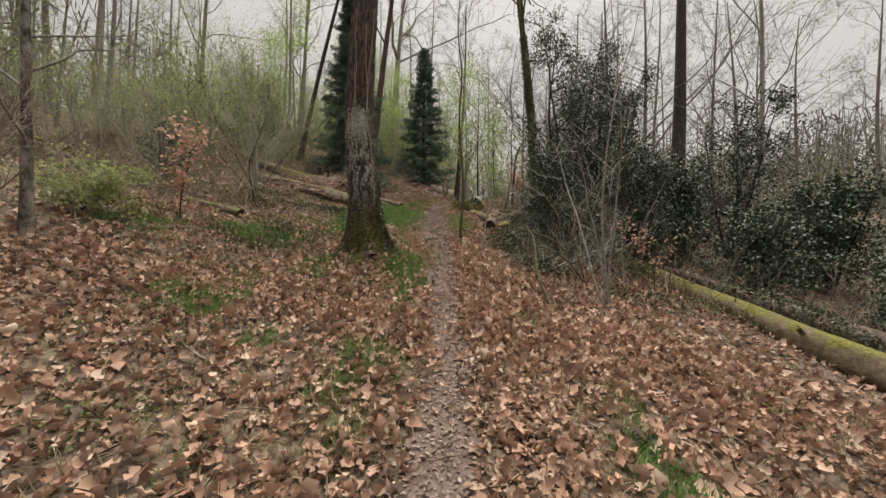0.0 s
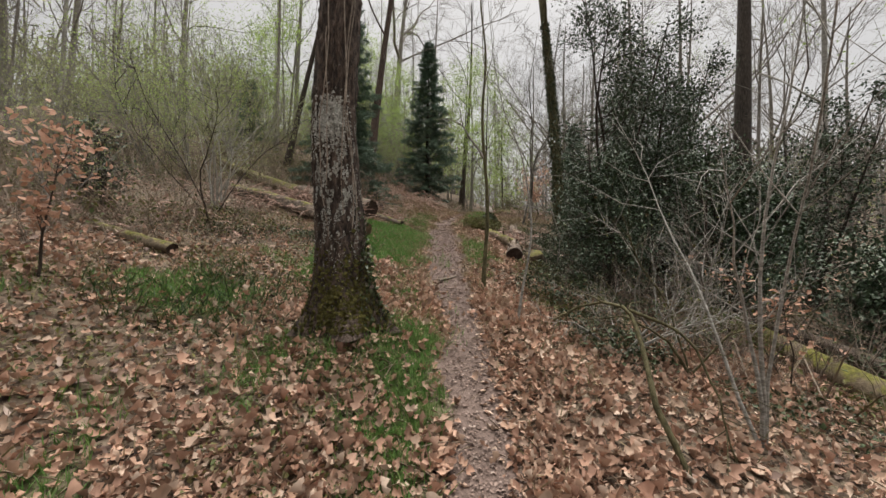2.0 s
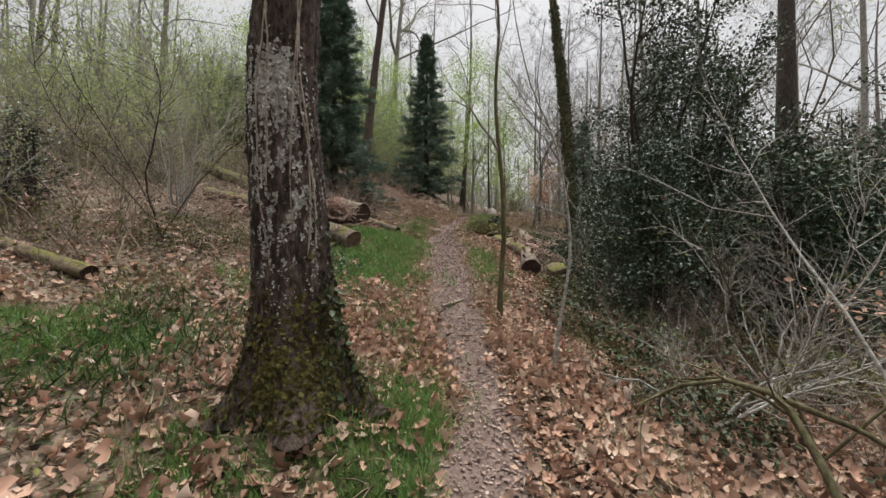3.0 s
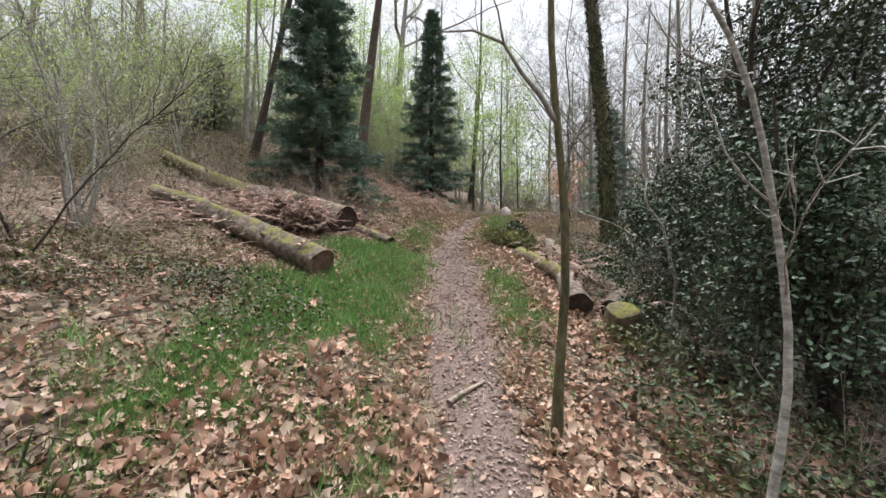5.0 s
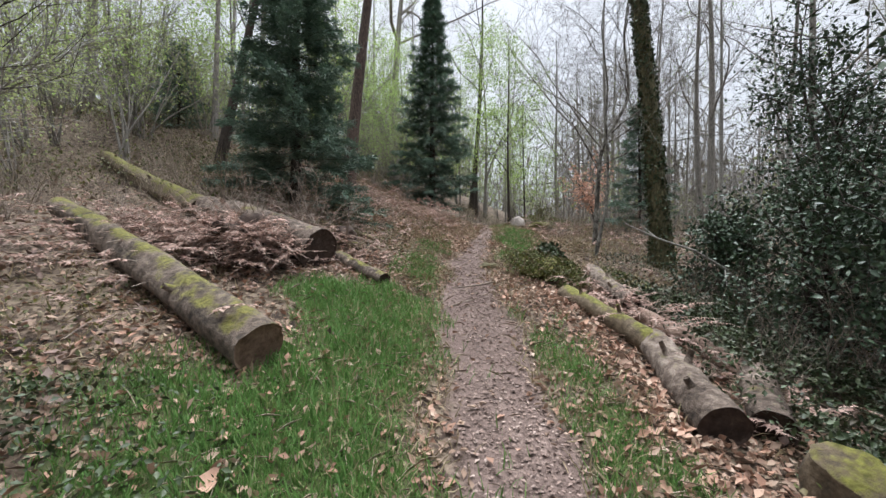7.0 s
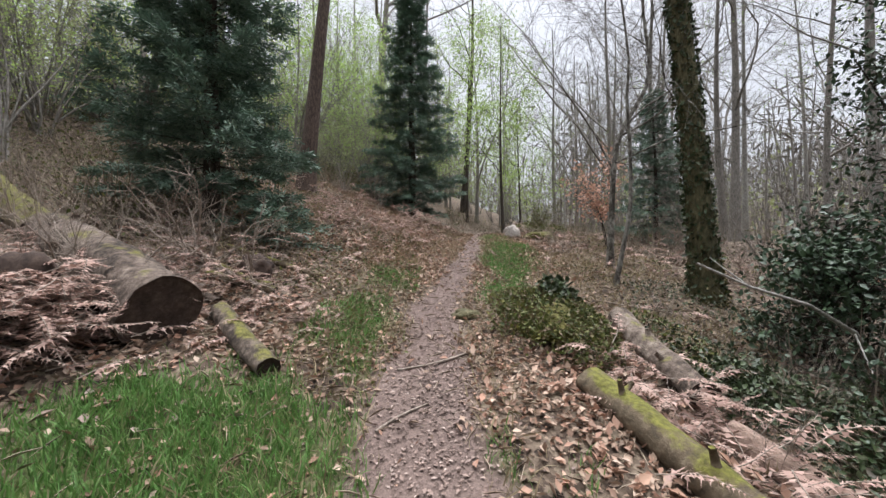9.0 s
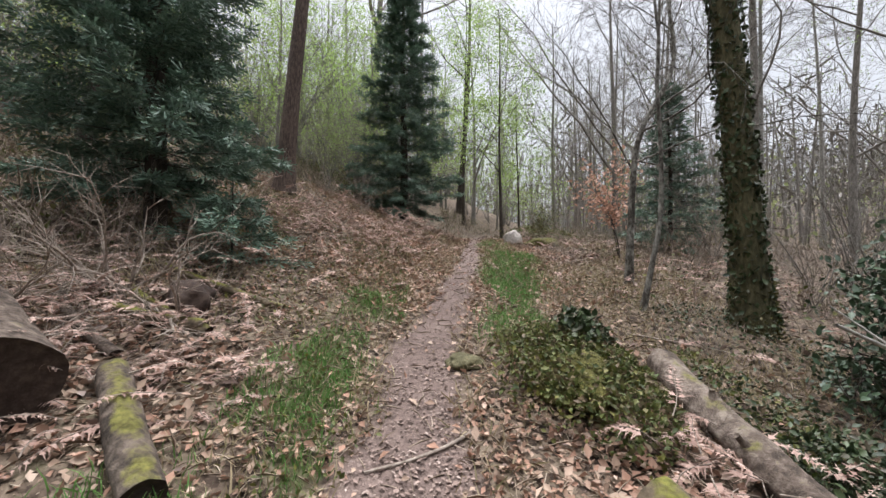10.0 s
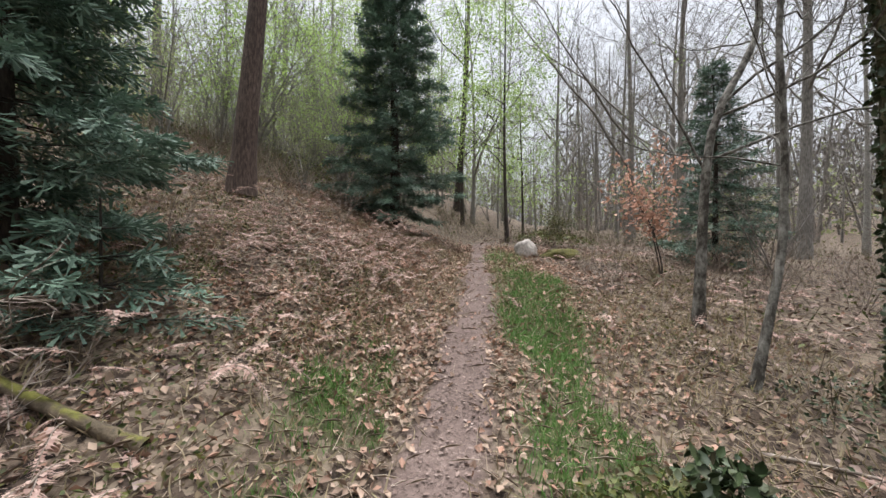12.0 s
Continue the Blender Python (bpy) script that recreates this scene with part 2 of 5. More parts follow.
BARK_MOTTLED = node_mat("mottled_bark", [(0.02, 0.018, 0.015), (0.06, 0.052, 0.042), (0.19, 0.18, 0.155), (0.32, 0.31, 0.28)], 9, (1.2, 1.2, 0.7), 0.9, 0.8)
BARK_RED = node_mat("reddish_bark", [(0.028, 0.02, 0.016), (0.08, 0.057, 0.046), (0.145, 0.108, 0.088)], 11, (3, 3, 0.7), 0.9, 1.0)
BARK_MOSSY = node_mat("green_tinged_bark", [(0.03, 0.028, 0.014), (0.08, 0.072, 0.035), (0.14, 0.125, 0.07)], 13, (2, 2, 0.7), 0.9, 0.8)
LICHEN = node_mat("grey_lichen", [(0.13, 0.127, 0.11), (0.31, 0.31, 0.28), (0.5, 0.505, 0.465)], 40, (1, 1, 1), 0.95, 0.8, island=False)
MOSS_MAT = node_mat("moss", [(0.03, 0.029, 0.01), (0.075, 0.07, 0.019), (0.145, 0.13, 0.033)], 35, (1, 1, 1), 0.95, 1.0)
LOG_BARK = node_mat("log_bark", [(0.022, 0.017, 0.013), (0.08, 0.06, 0.046), (0.16, 0.125, 0.1), (0.27, 0.225, 0.185)], 10, (1.2, 1.2, 1.2), 0.9, 1.0, big=0.5, lift=0.035, moss=((0.15, 0.14, 0.035), 1.02))
LOG_MOSS = node_mat("mossy_log_bark", [(0.05, 0.04, 0.026), (0.12, 0.092, 0.06), (0.2, 0.16, 0.11)], 12, (1.2, 1.2, 1.2), 0.9, 0.9, moss=((0.14, 0.135, 0.03), 0.74))
STRAW = node_mat("straw", [(0.14, 0.10, 0.075), (0.30, 0.24, 0.175), (0.42, 0.35, 0.27), (0.22, 0.165, 0.12)], 20, (1, 1, 1), 0.85, 0, island=True)
LOG_PART = node_mat("part_mossy_bark", [(0.028, 0.022, 0.017), (0.09, 0.07, 0.054), (0.17, 0.132, 0.105), (0.25, 0.2, 0.16)], 10, (1.2, 1.2, 1.2), 0.9, 1.0, big=0.5, lift=0.035, moss=((0.16, 0.15, 0.04), 0.79))
LOG_BARE = node_mat("barkless_log", [(0.13, 0.085, 0.065), (0.26, 0.18, 0.14), (0.38, 0.29, 0.235)], 10, (3, 0.8, 3), 0.85, 0.7)
CUT_DARK = node_mat("weathered_cut_wood", [(0.018, 0.012, 0.009), (0.045, 0.03, 0.023), (0.085, 0.06, 0.045)], 14, (1, 1, 1), 0.9, 0.6)
CUT_LIGHT = node_mat("cut_wood", [(0.08, 0.05, 0.034), (0.16, 0.105, 0.075), (0.24, 0.165, 0.12)], 14, (1, 1, 1), 0.9, 0.5)
TWIG = node_mat("dead_twigs", [(0.11, 0.086, 0.068), (0.23, 0.19, 0.155), (0.35, 0.3, 0.25)], 20, (1, 1, 1), 0.9, 0.3)
LITTER = node_mat("fallen_leaves", [(0.1, 0.06, 0.042), (0.35, 0.2, 0.14), (0.48, 0.31, 0.22), (0.19, 0.115, 0.078), (0.52, 0.38, 0.285), (0.35, 0.2, 0.14), (0.46, 0.3, 0.22), (0.24, 0.145, 0.1), (0.6, 0.47, 0.37), (0.17, 0.1, 0.068)], 30, (1, 1, 1), 0.7, 0.3, island=True, through_light=0.12, vary=0.3)
LITTER_PALE = node_mat("pale_fallen_leaves", [(0.12, 0.085, 0.06), (0.30, 0.21, 0.15), (0.39, 0.29, 0.215), (0.20, 0.135, 0.095), (0.40, 0.23, 0.16), (0.48, 0.375, 0.29), (0.27, 0.165, 0.115), (0.36, 0.21, 0.145), (0.15, 0.10, 0.07)], 30, (1, 1, 1), 0.7, 0.3, island=True, through_light=0.12, vary=0.3)
LITTER_OLD = node_mat("trodden_leaves", [(0.10, 0.072, 0.06), (0.21, 0.15, 0.125), (0.29, 0.215, 0.18), (0.15, 0.105, 0.088), (0.40, 0.32, 0.275)], 30, (1, 1, 1), 0.85, 0.3, island=True)
BLADE = node_mat("grass_blades", [(0.06, 0.13, 0.03), (0.095, 0.2, 0.045), (0.13, 0.25, 0.065), (0.075, 0.16, 0.035), (0.18, 0.24, 0.08)], 20, (1, 1, 1), 0.6, 0, island=True, through_light=0.3)
DRY = node_mat("dry_grass", [(0.16, 0.12, 0.07), (0.28, 0.22, 0.13), (0.36, 0.3, 0.19), (0.13, 0.13, 0.05)], 20, (1, 1, 1), 0.8, 0, island=True, through_light=0.2)
HOLLY = node_mat("holly_leaves", [(0.022, 0.043, 0.022), (0.038, 0.068, 0.033), (0.056, 0.092, 0.045), (0.03, 0.052, 0.03)], 20, (1, 1, 1), 0.42, 0.2, island=True, spec=0.45)
IVY = node_mat("ivy_leaves", [(0.018, 0.03, 0.012), (0.035, 0.055, 0.02), (0.06, 0.085, 0.035), (0.05, 0.042, 0.025)], 20, (1, 1, 1), 0.45, 0.2, island=True, spec=0.35)
BRAMBLE = node_mat("bramble_leaves", [(0.035, 0.05, 0.014), (0.075, 0.095, 0.024), (0.125, 0.135, 0.04), (0.15, 0.105, 0.065), (0.05, 0.065, 0.02), (0.16, 0.15, 0.035)], 20, (1, 1, 1), 0.55, 0.2, island=True, through_light=0.2)
FRESH = node_mat("fresh_spring_leaves", [(0.22, 0.32, 0.09), (0.29, 0.4, 0.12), (0.37, 0.49, 0.16), (0.21, 0.29, 0.09)], 20, (1, 1, 1), 0.5, 0, island=True, through_light=0.55)
HERB = node_mat("woodland_herbs", [(0.02, 0.045, 0.014), (0.035, 0.068, 0.02), (0.055, 0.09, 0.027), (0.028, 0.054, 0.018)], 20, (1, 1, 1), 0.5, 0, island=True, through_light=0.2)
SCRUB = node_mat("dead_scrub_stems", [(0.10, 0.08, 0.06), (0.19, 0.15, 0.115), (0.28, 0.23, 0.18), (0.13, 0.12, 0.065), (0.17, 0.12, 0.09)], 20, (1, 1, 1), 0.85, 0, island=True)
DULL = node_mat("young_hazel_leaves", [(0.2, 0.23, 0.1), (0.27, 0.31, 0.13), (0.33, 0.37, 0.165), (0.2, 0.21, 0.11)], 20, (1, 1, 1), 0.6, 0, island=True, through_light=0.5)
COPPER = node_mat("copper_leaves", [(0.33, 0.18, 0.12), (0.46, 0.27, 0.19), (0.55, 0.36, 0.27), (0.38, 0.21, 0.14)], 20, (1, 1, 1), 0.6, 0.2, island=True, through_light=0.3)
FERN = node_mat("dead_bracken", [(0.22, 0.14, 0.11), (0.37, 0.25, 0.205), (0.47, 0.345, 0.29), (0.29, 0.185, 0.15)], 20, (1, 1, 1), 0.85, 0, island=True, through_light=0.15)
NEEDLE = node_mat("spruce_needles", [(0.05, 0.09, 0.062), (0.09, 0.145, 0.1), (0.15, 0.215, 0.155), (0.07, 0.115, 0.088)], 20, (1, 1, 1), 0.5, 0, island=True, through_light=0.15)
STONE = node_mat("field_stone", [(0.16, 0.14, 0.12), (0.3, 0.27, 0.24), (0.42, 0.39, 0.35)], 12, (1, 1, 1), 0.9, 0.6)


# ---------- mesh tools ----------
class Shape:
    """Collects corners and faces for one mesh."""

    def __init__(self):
        self.v, self.f, self.k = [], [], 0

    def add(self, v, f):
        v = np.asarray(v, float)
        self.v.append(v)
        self.f.extend([tuple(i + self.k for i in q) for q in f])
        self.k += len(v)

    def tube(self, pts, radii, sides=5, cap=False, rough=0.0, seed=0, flare=None):
        pts = np.asarray(pts, float)
        n = len(pts)
        d = np.gradient(pts, axis=0)
        d /= np.linalg.norm(d, axis=1)[:, None] + 1e-9
        ref = np.array([0.0, 0.0, 1.0]) if abs(d[0][2]) < 0.8 else np.array([1.0, 0.0, 0.0])
        a = np.cross(d, ref)
        a /= np.linalg.norm(a, axis=1)[:, None] + 1e-9
        b = np.cross(d, a)
        th = np.linspace(0, 2 * math.pi, sides, endpoint=False)
        rr = np.asarray(radii, float)[:, None] * np.ones((1, sides))
        if rough:
            g = np.random.RandomState(seed)
            ph = g.uniform(0, 6.28, 6)
            s = np.linspace(0, n * 0.35, n)[:, None]
            w = sum(np.sin(th * (k + 2) + ph[k] + s * (0.5 + 0.4 * k)) / (k + 1.5) for k in range(5))
            rr = rr * (1 + rough * w + rough * 0.5 * g.uniform(-1, 1, rr.shape))
        if flare is not None:
            rr = rr + flare(np.linspace(0, 1, n)[:, None], th[None, :])
        ring = pts[:, None] + rr[:, :, None] * (np.cos(th)[None, :, None] * a[:, None] + np.sin(th)[None, :, None] * b[:, None])
        f = []
        for i in range(n - 1):
            for j in range(sides):
                k = (j + 1) % sides
                f.append((i * sides + j, i * sides + k, (i + 1) * sides + k, (i + 1) * sides + j))
        if cap:
            f.append(tuple(range(sides)))
            f.append(tuple((n - 1) * sides + j for j in range(sides - 1, -1, -1)))
        self.add(ring.reshape(-1, 3), f)
        return ring

    def mesh(self, name, smooth=True):
        me = bpy.data.meshes.new(name)
        me.from_pydata(np.concatenate(self.v).tolist() if self.v else [], [], self.f)
        if smooth:
            me.polygons.foreach_set("use_smooth", [True] * len(me.polygons))
        return me


def scatter(name, tv, tf, pos, rot, size, smooth=False):
    """One mesh of many small pieces: a template put at pos (n,3), turned by rot (n,3,3), scaled by size (n,)."""
    tv = np.asarray(tv, float)
    n, k = len(pos), len(tv)
    v = np.einsum("nij,kj->nki", rot, tv) * np.asarray(size)[:, None, None] + np.asarray(pos)[:, None, :]
    me = bpy.data.meshes.new(name)
    me.vertices.add(n * k)
    me.vertices.foreach_set("co", v.astype(np.float32).ravel())
    lens = np.array([len(q) for q in tf])
    flat = np.concatenate([np.array(q) for q in tf])
    loops = (flat[None] + (np.arange(n) * k)[:, None]).ravel()
    total = np.tile(lens, n)
    start = np.concatenate([[0], np.cumsum(total)[:-1]])
    me.loops.add(len(loops))
    me.loops.foreach_set("vertex_index", loops.astype(np.int32))
    me.polygons.add(len(total))
    me.polygons.foreach_set("loop_start", start.astype(np.int32))
    if smooth:
        me.polygons.foreach_set("use_smooth", [True] * len(total))
    me.update(calc_edges=True)
    return me


def turns(n, rng, tilt=0.5):
    """Random headings with a random lean of up to tilt radians."""
    yaw, t, p = rng.uniform(0, 6.283, n), rng.normal(0, tilt, n), rng.normal(0, tilt, n)
    cz, sz, cx, sx, cy, sy = np.cos(yaw), np.sin(yaw), np.cos(t), np.sin(t), np.cos(p), np.sin(p)
    o, i = np.zeros(n), np.ones(n)
    rz = np.array([[cz, -sz, o], [sz, cz, o], [o, o, i]]).transpose(2, 0, 1)
    rx = np.array([[i, o, o], [o, cx, -sx], [o, sx, cx]]).transpose(2, 0, 1)
    ry = np.array([[cy, o, sy], [o, i, o], [-sy, o, cy]]).transpose(2, 0, 1)
    return rz @ rx @ ry


LEAF_V = [(0, 0, 0), (0, 0.35, -0.05), (0, 0.7, -0.05), (0, 1, 0.06), (-0.26, 0.25, 0.06), (-0.3, 0.62, 0.1), (0.26, 0.25, 0.06), (0.3, 0.62, 0.1)]
LEAF_F = [(0, 1, 4), (4, 1, 2, 5), (5, 2, 3), (0, 6, 1), (6, 7, 2, 1), (7, 3, 2)]
CURL_V = [(0, 0, 0), (-0.05, 0.4, -0.1), (0.03, 0.75, -0.06), (0.1, 1, 0.16), (-0.34, 0.22, 0.16), (-0.16, 0.45, 0.02), (-0.36, 0.7, 0.26), (0.3, 0.3, 0.1), (0.14, 0.5, 0.0), (0.36, 0.78, 0.22)]
CURL_F = [(0, 1, 4), (4, 1, 5), (5, 1, 2, 6), (6, 2, 3), (0, 7, 1), (7, 8, 1), (8, 9, 2, 1), (9, 3, 2)]
FOLD_V = [(0, 0, 0), (-0.3, 0.5, 0.16), (0.05, 1, 0.04), (0.3, 0.45, 0.14), (0, 0.5, -0.05)]
FOLD_F = [(0, 4, 1), (1, 4, 2), (0, 3, 4), (3, 2, 4)]
SMALL_V = [(0, 0, 0), (-0.28, 0.45, 0.07), (0, 1, 0), (0.28, 0.45, 0.07)]
SMALL_F = [(0, 3, 2), (0, 2, 1)]
HOLLY_V = [(0, 0, 0), (-0.3, 0.3, 0.1), (-0.2, 0.6, 0.02), (0, 1.05, -0.04), (0.24, 0.65, 0.1), (0.26, 0.3, 0.02)]
HOLLY_F = [(0, 2, 1), (0, 3, 2), (0, 5, 4), (0, 4, 3)]
BLADE_V = [(-0.035, 0, 0), (0.035, 0, 0), (0.028, 0.12, 0.55), (-0.028, 0.12, 0.55), (0, 0.42, 0.95)]
BLADE_F = [(0, 1, 2, 3), (3, 2, 4)]
STRIP_V = [(-0.05, 0, 0), (0.05, 0, 0), (0.06, 0.5, 0.02), (0.0, 1, 0), (-0.06, 0.5, 0.02)]
STRIP_F = [(0, 1, 2, 3, 4)]


def part(name, me, material, parent=None, label="", kind=""):
    """Links a mesh as ONE object under a thing or part."""
    if isinstance(me, Shape):
        me = me.mesh(name)
    ob = new(name, me)
    me.materials.clear()
    me.materials.append(material)
    ob.parent = parent
    return tagged(ob, label, kind=kind)


def thing(name, m, label, category, group="", kind=""):
    ob = new(name)
    ob.matrix_world = m
    ob.empty_display_size = 0.2
    return tagged(ob, label, category, group, kind)


def stand(x, y, turn=0.0, sink=0.03, s=1.0):
    m = pose(x, y, gz(x, y) - sink, 0, 0, turn)
    return m @ Matrix.Scale(s, 4) if s != 1.0 else m


# ---------- growing things ----------
def grow(rng, p, d, length, steps, wander, up=0.0):
    pts = [np.array(p, float)]
    d = np.array(d, float)
    for _ in range(steps):
        d = d + rng.normal(0, wander, 3) + np.array([0, 0, up])
        d /= np.linalg.norm(d)
        pts.append(pts[-1] + d * length / steps)
    return np.array(pts), d


def side_way(rng, d, angle):
    """A direction that leaves d at about that angle."""
    a = rng.normal(0, 1, 3)
    a -= d * a.dot(d)
    a /= np.linalg.norm(a) + 1e-9
    return d * math.cos(angle) + a * math.sin(angle)


def along(pts, s):
    i = min(int(s * (len(pts) - 1)), len(pts) - 2)
    f = s * (len(pts) - 1) - i
    q = pts[i] * (1 - f) + pts[i + 1] * f
    d = pts[i + 1] - pts[i]
    return q, d / (np.linalg.norm(d) + 1e-9)


def leaves_at(rng, tips, per, spread, size, tv=SMALL_V, tf=SMALL_F, tilt=0.7, name="foliage"):
    tips = np.asarray(tips)
    idx = np.repeat(np.arange(len(tips)), per)
    pos = tips[idx] + rng.normal(0, spread, (len(idx), 3))
    return scatter(name, tv, tf, pos, turns(len(idx), rng, tilt), rng.uniform(0.6, 1.25, len(idx)) * size)


def tree(name, m, height, radius, label, bark, seed=1, lean=(0, 0), first=0.35, limbs=9, reach=0.35, subs=5, twigs=5, leaf=None, leaf_size=0.06, leaf_per=3, leaf_spread=0.12, sides=10, bow=0.05, near=False, group="", twig_bark=None, rise=0.5, category="tree", fork=0, line=None):
    rng = np.random.RandomState(seed)
    top = thing(name, m, label, category, group)
    n = 22 if near else 9
    s = np.linspace(0, 1, n)
    ph = rng.uniform(0, 6.28, 2)
    pts = np.stack([lean[0] * s * height + bow * height * np.sin(s * 3 + ph[0]) * s, lean[1] * s * height + bow * height * np.sin(s * 2.6 + ph[1]) * s, s * height], 1)
    if line:
        ln = np.array(line, float)
        zs = np.clip(s * height, 0, None)
        pts = np.stack([sum(np.interp(zs + d, ln[:, 2], ln[:, q]) for d in (-0.15, 0, 0.15)) / 3 for q in (0, 1)] + [zs], 1)
        pts[0, :2] = 0
    rad = radius * (1 - 0.82 * s ** 0.9) + radius * 0.35 * np.exp(-s * height / 0.35)
    sh = Shape()
    sh.tube(pts, rad, sides, rough=0.05 if near else 0.02, seed=seed)
    part("trunk", sh, bark, top)
    tw, tips = Shape(), []
    for i in range(limbs):
        f = first + (0.97 - first) * (i + rng.uniform(0, 0.8)) / limbs
        q, d = along(pts, f)
        r = radius * (1 - 0.8 * f) * rng.uniform(0.28, 0.46)
        ln = height * reach * (1.15 - 0.75 * (f - first) / (1 - first)) * rng.uniform(0.7, 1.2)
        if i < fork:
            r, ln = r * 1.5, ln * 1.6
        lp, ld = grow(rng, q, side_way(rng, d, rng.uniform(0.6, 1.15)), ln, 7, 0.17, rise * 0.12)
        lb = Shape()
        lb.tube(lp, np.linspace(r, r * 0.2, len(lp)), 5 if near else 4)
        target = lb if near else tw
        if not near:
            tw.tube(lp, np.linspace(r, r * 0.2, len(lp)), 4)
        for j in range(subs):
            g = 0.25 + 0.75 * (j + rng.uniform(0, 1)) / subs
            q2, d2 = along(lp, min(g, 0.99))
            sp, sd = grow(rng, q2, side_way(rng, d2, rng.uniform(0.5, 1.0)), ln * rng.uniform(0.25, 0.5), 4 if near else 3, 0.22, rise * 0.1)
            r2 = max(r * 0.36 * (1 - 0.5 * g), 0.0022 if near else 0.005)
            target.tube(sp, np.linspace(r2, r2 * 0.35, len(sp)), 3)
            tips.append(sp[-1])
            for k in range(twigs):
                q3, d3 = along(sp, rng.uniform(0.2, 0.98))
                st = 2 if near else 1
                tp, _ = grow(rng, q3, side_way(rng, d3, rng.uniform(0.4, 0.9)), ln * rng.uniform(0.12, 0.3), st, 0.25, rise * 0.1)
                tw.tube(tp, np.linspace(max(r2 * 0.5, 0.0028 if near and radius < 0.1 else 0.006), 0.0015 if near else 0.003, st + 1), 3)
                tips.append(tp[-1])
                tips.append((tp[0] + tp[-1]) / 2)
        if near:
            part("limb", lb, twig_bark or bark, top)
    if tw.v:
        part("twigs", tw, twig_bark or bark, top, kind="stuff")
    if leaf:
        part("foliage", leaves_at(rng, tips, leaf_per, leaf_spread, leaf_size), leaf, top, kind="stuff")
    return top


def shrub(name, m, height, stems, label, bark, seed=1, spread=0.35, twigs=9, leaf=None, leaf_size=0.035, leaf_per=3, leaf_spread=0.06, thick=0.018, tv=SMALL_V, tf=SMALL_F, wander=0.09, group="", subs=3, each=True, category="shrub", first=0.3):
    rng = np.random.RandomState(seed)
    top = thing(name, m, label, category, group)
    tips, allst, tw = [], Shape(), Shape()
    for i in range(stems):
        a = rng.uniform(0, 6.28)
        h = height * rng.uniform(0.6, 1.1)
        d = np.array([math.cos(a) * spread * rng.uniform(0.3, 1.4), math.sin(a) * spread * rng.uniform(0.3, 1.4), 1.0])
        pts, _ = grow(rng, (rng.normal(0, 0.06), rng.normal(0, 0.06), 0), d / np.linalg.norm(d), h, 8, wander)
        st = Shape() if each else allst
        st.tube(pts, np.linspace(thick * rng.uniform(0.7, 1.3), thick * 0.2, len(pts)), 5 if each else 4)
        for j in range(twigs):
            q, d1 = along(pts, rng.uniform(first, 0.98))
            bp, _ = grow(rng, q, side_way(rng, d1, rng.uniform(0.4, 1.0)), h * rng.uniform(0.15, 0.4), 3, 0.2, 0.03)
            tw.tube(bp, np.linspace(thick * 0.35, thick * 0.12, len(bp)), 3)
            tips.extend([bp[-1], bp[1], bp[2]])
            for k in range(subs):
                q2, d2 = along(bp, rng.uniform(0.2, 0.95))
                cp, _ = grow(rng, q2, side_way(rng, d2, 0.7), h * rng.uniform(0.07, 0.18), 1, 0.2)
                tw.tube(cp, [thick * 0.17, thick * 0.07], 3)
                tips.append(cp[-1])
        if each:
            part("stem", st, bark, top)
    if not each:
        part("stems", allst, bark, top, kind="stuff")
    if tw.v:
        part("twigs", tw, bark, top, kind="stuff")
    if leaf:
        part("foliage", leaves_at(rng, tips, leaf_per, leaf_spread, leaf_size, tv, tf), leaf, top, kind="stuff")
    return top


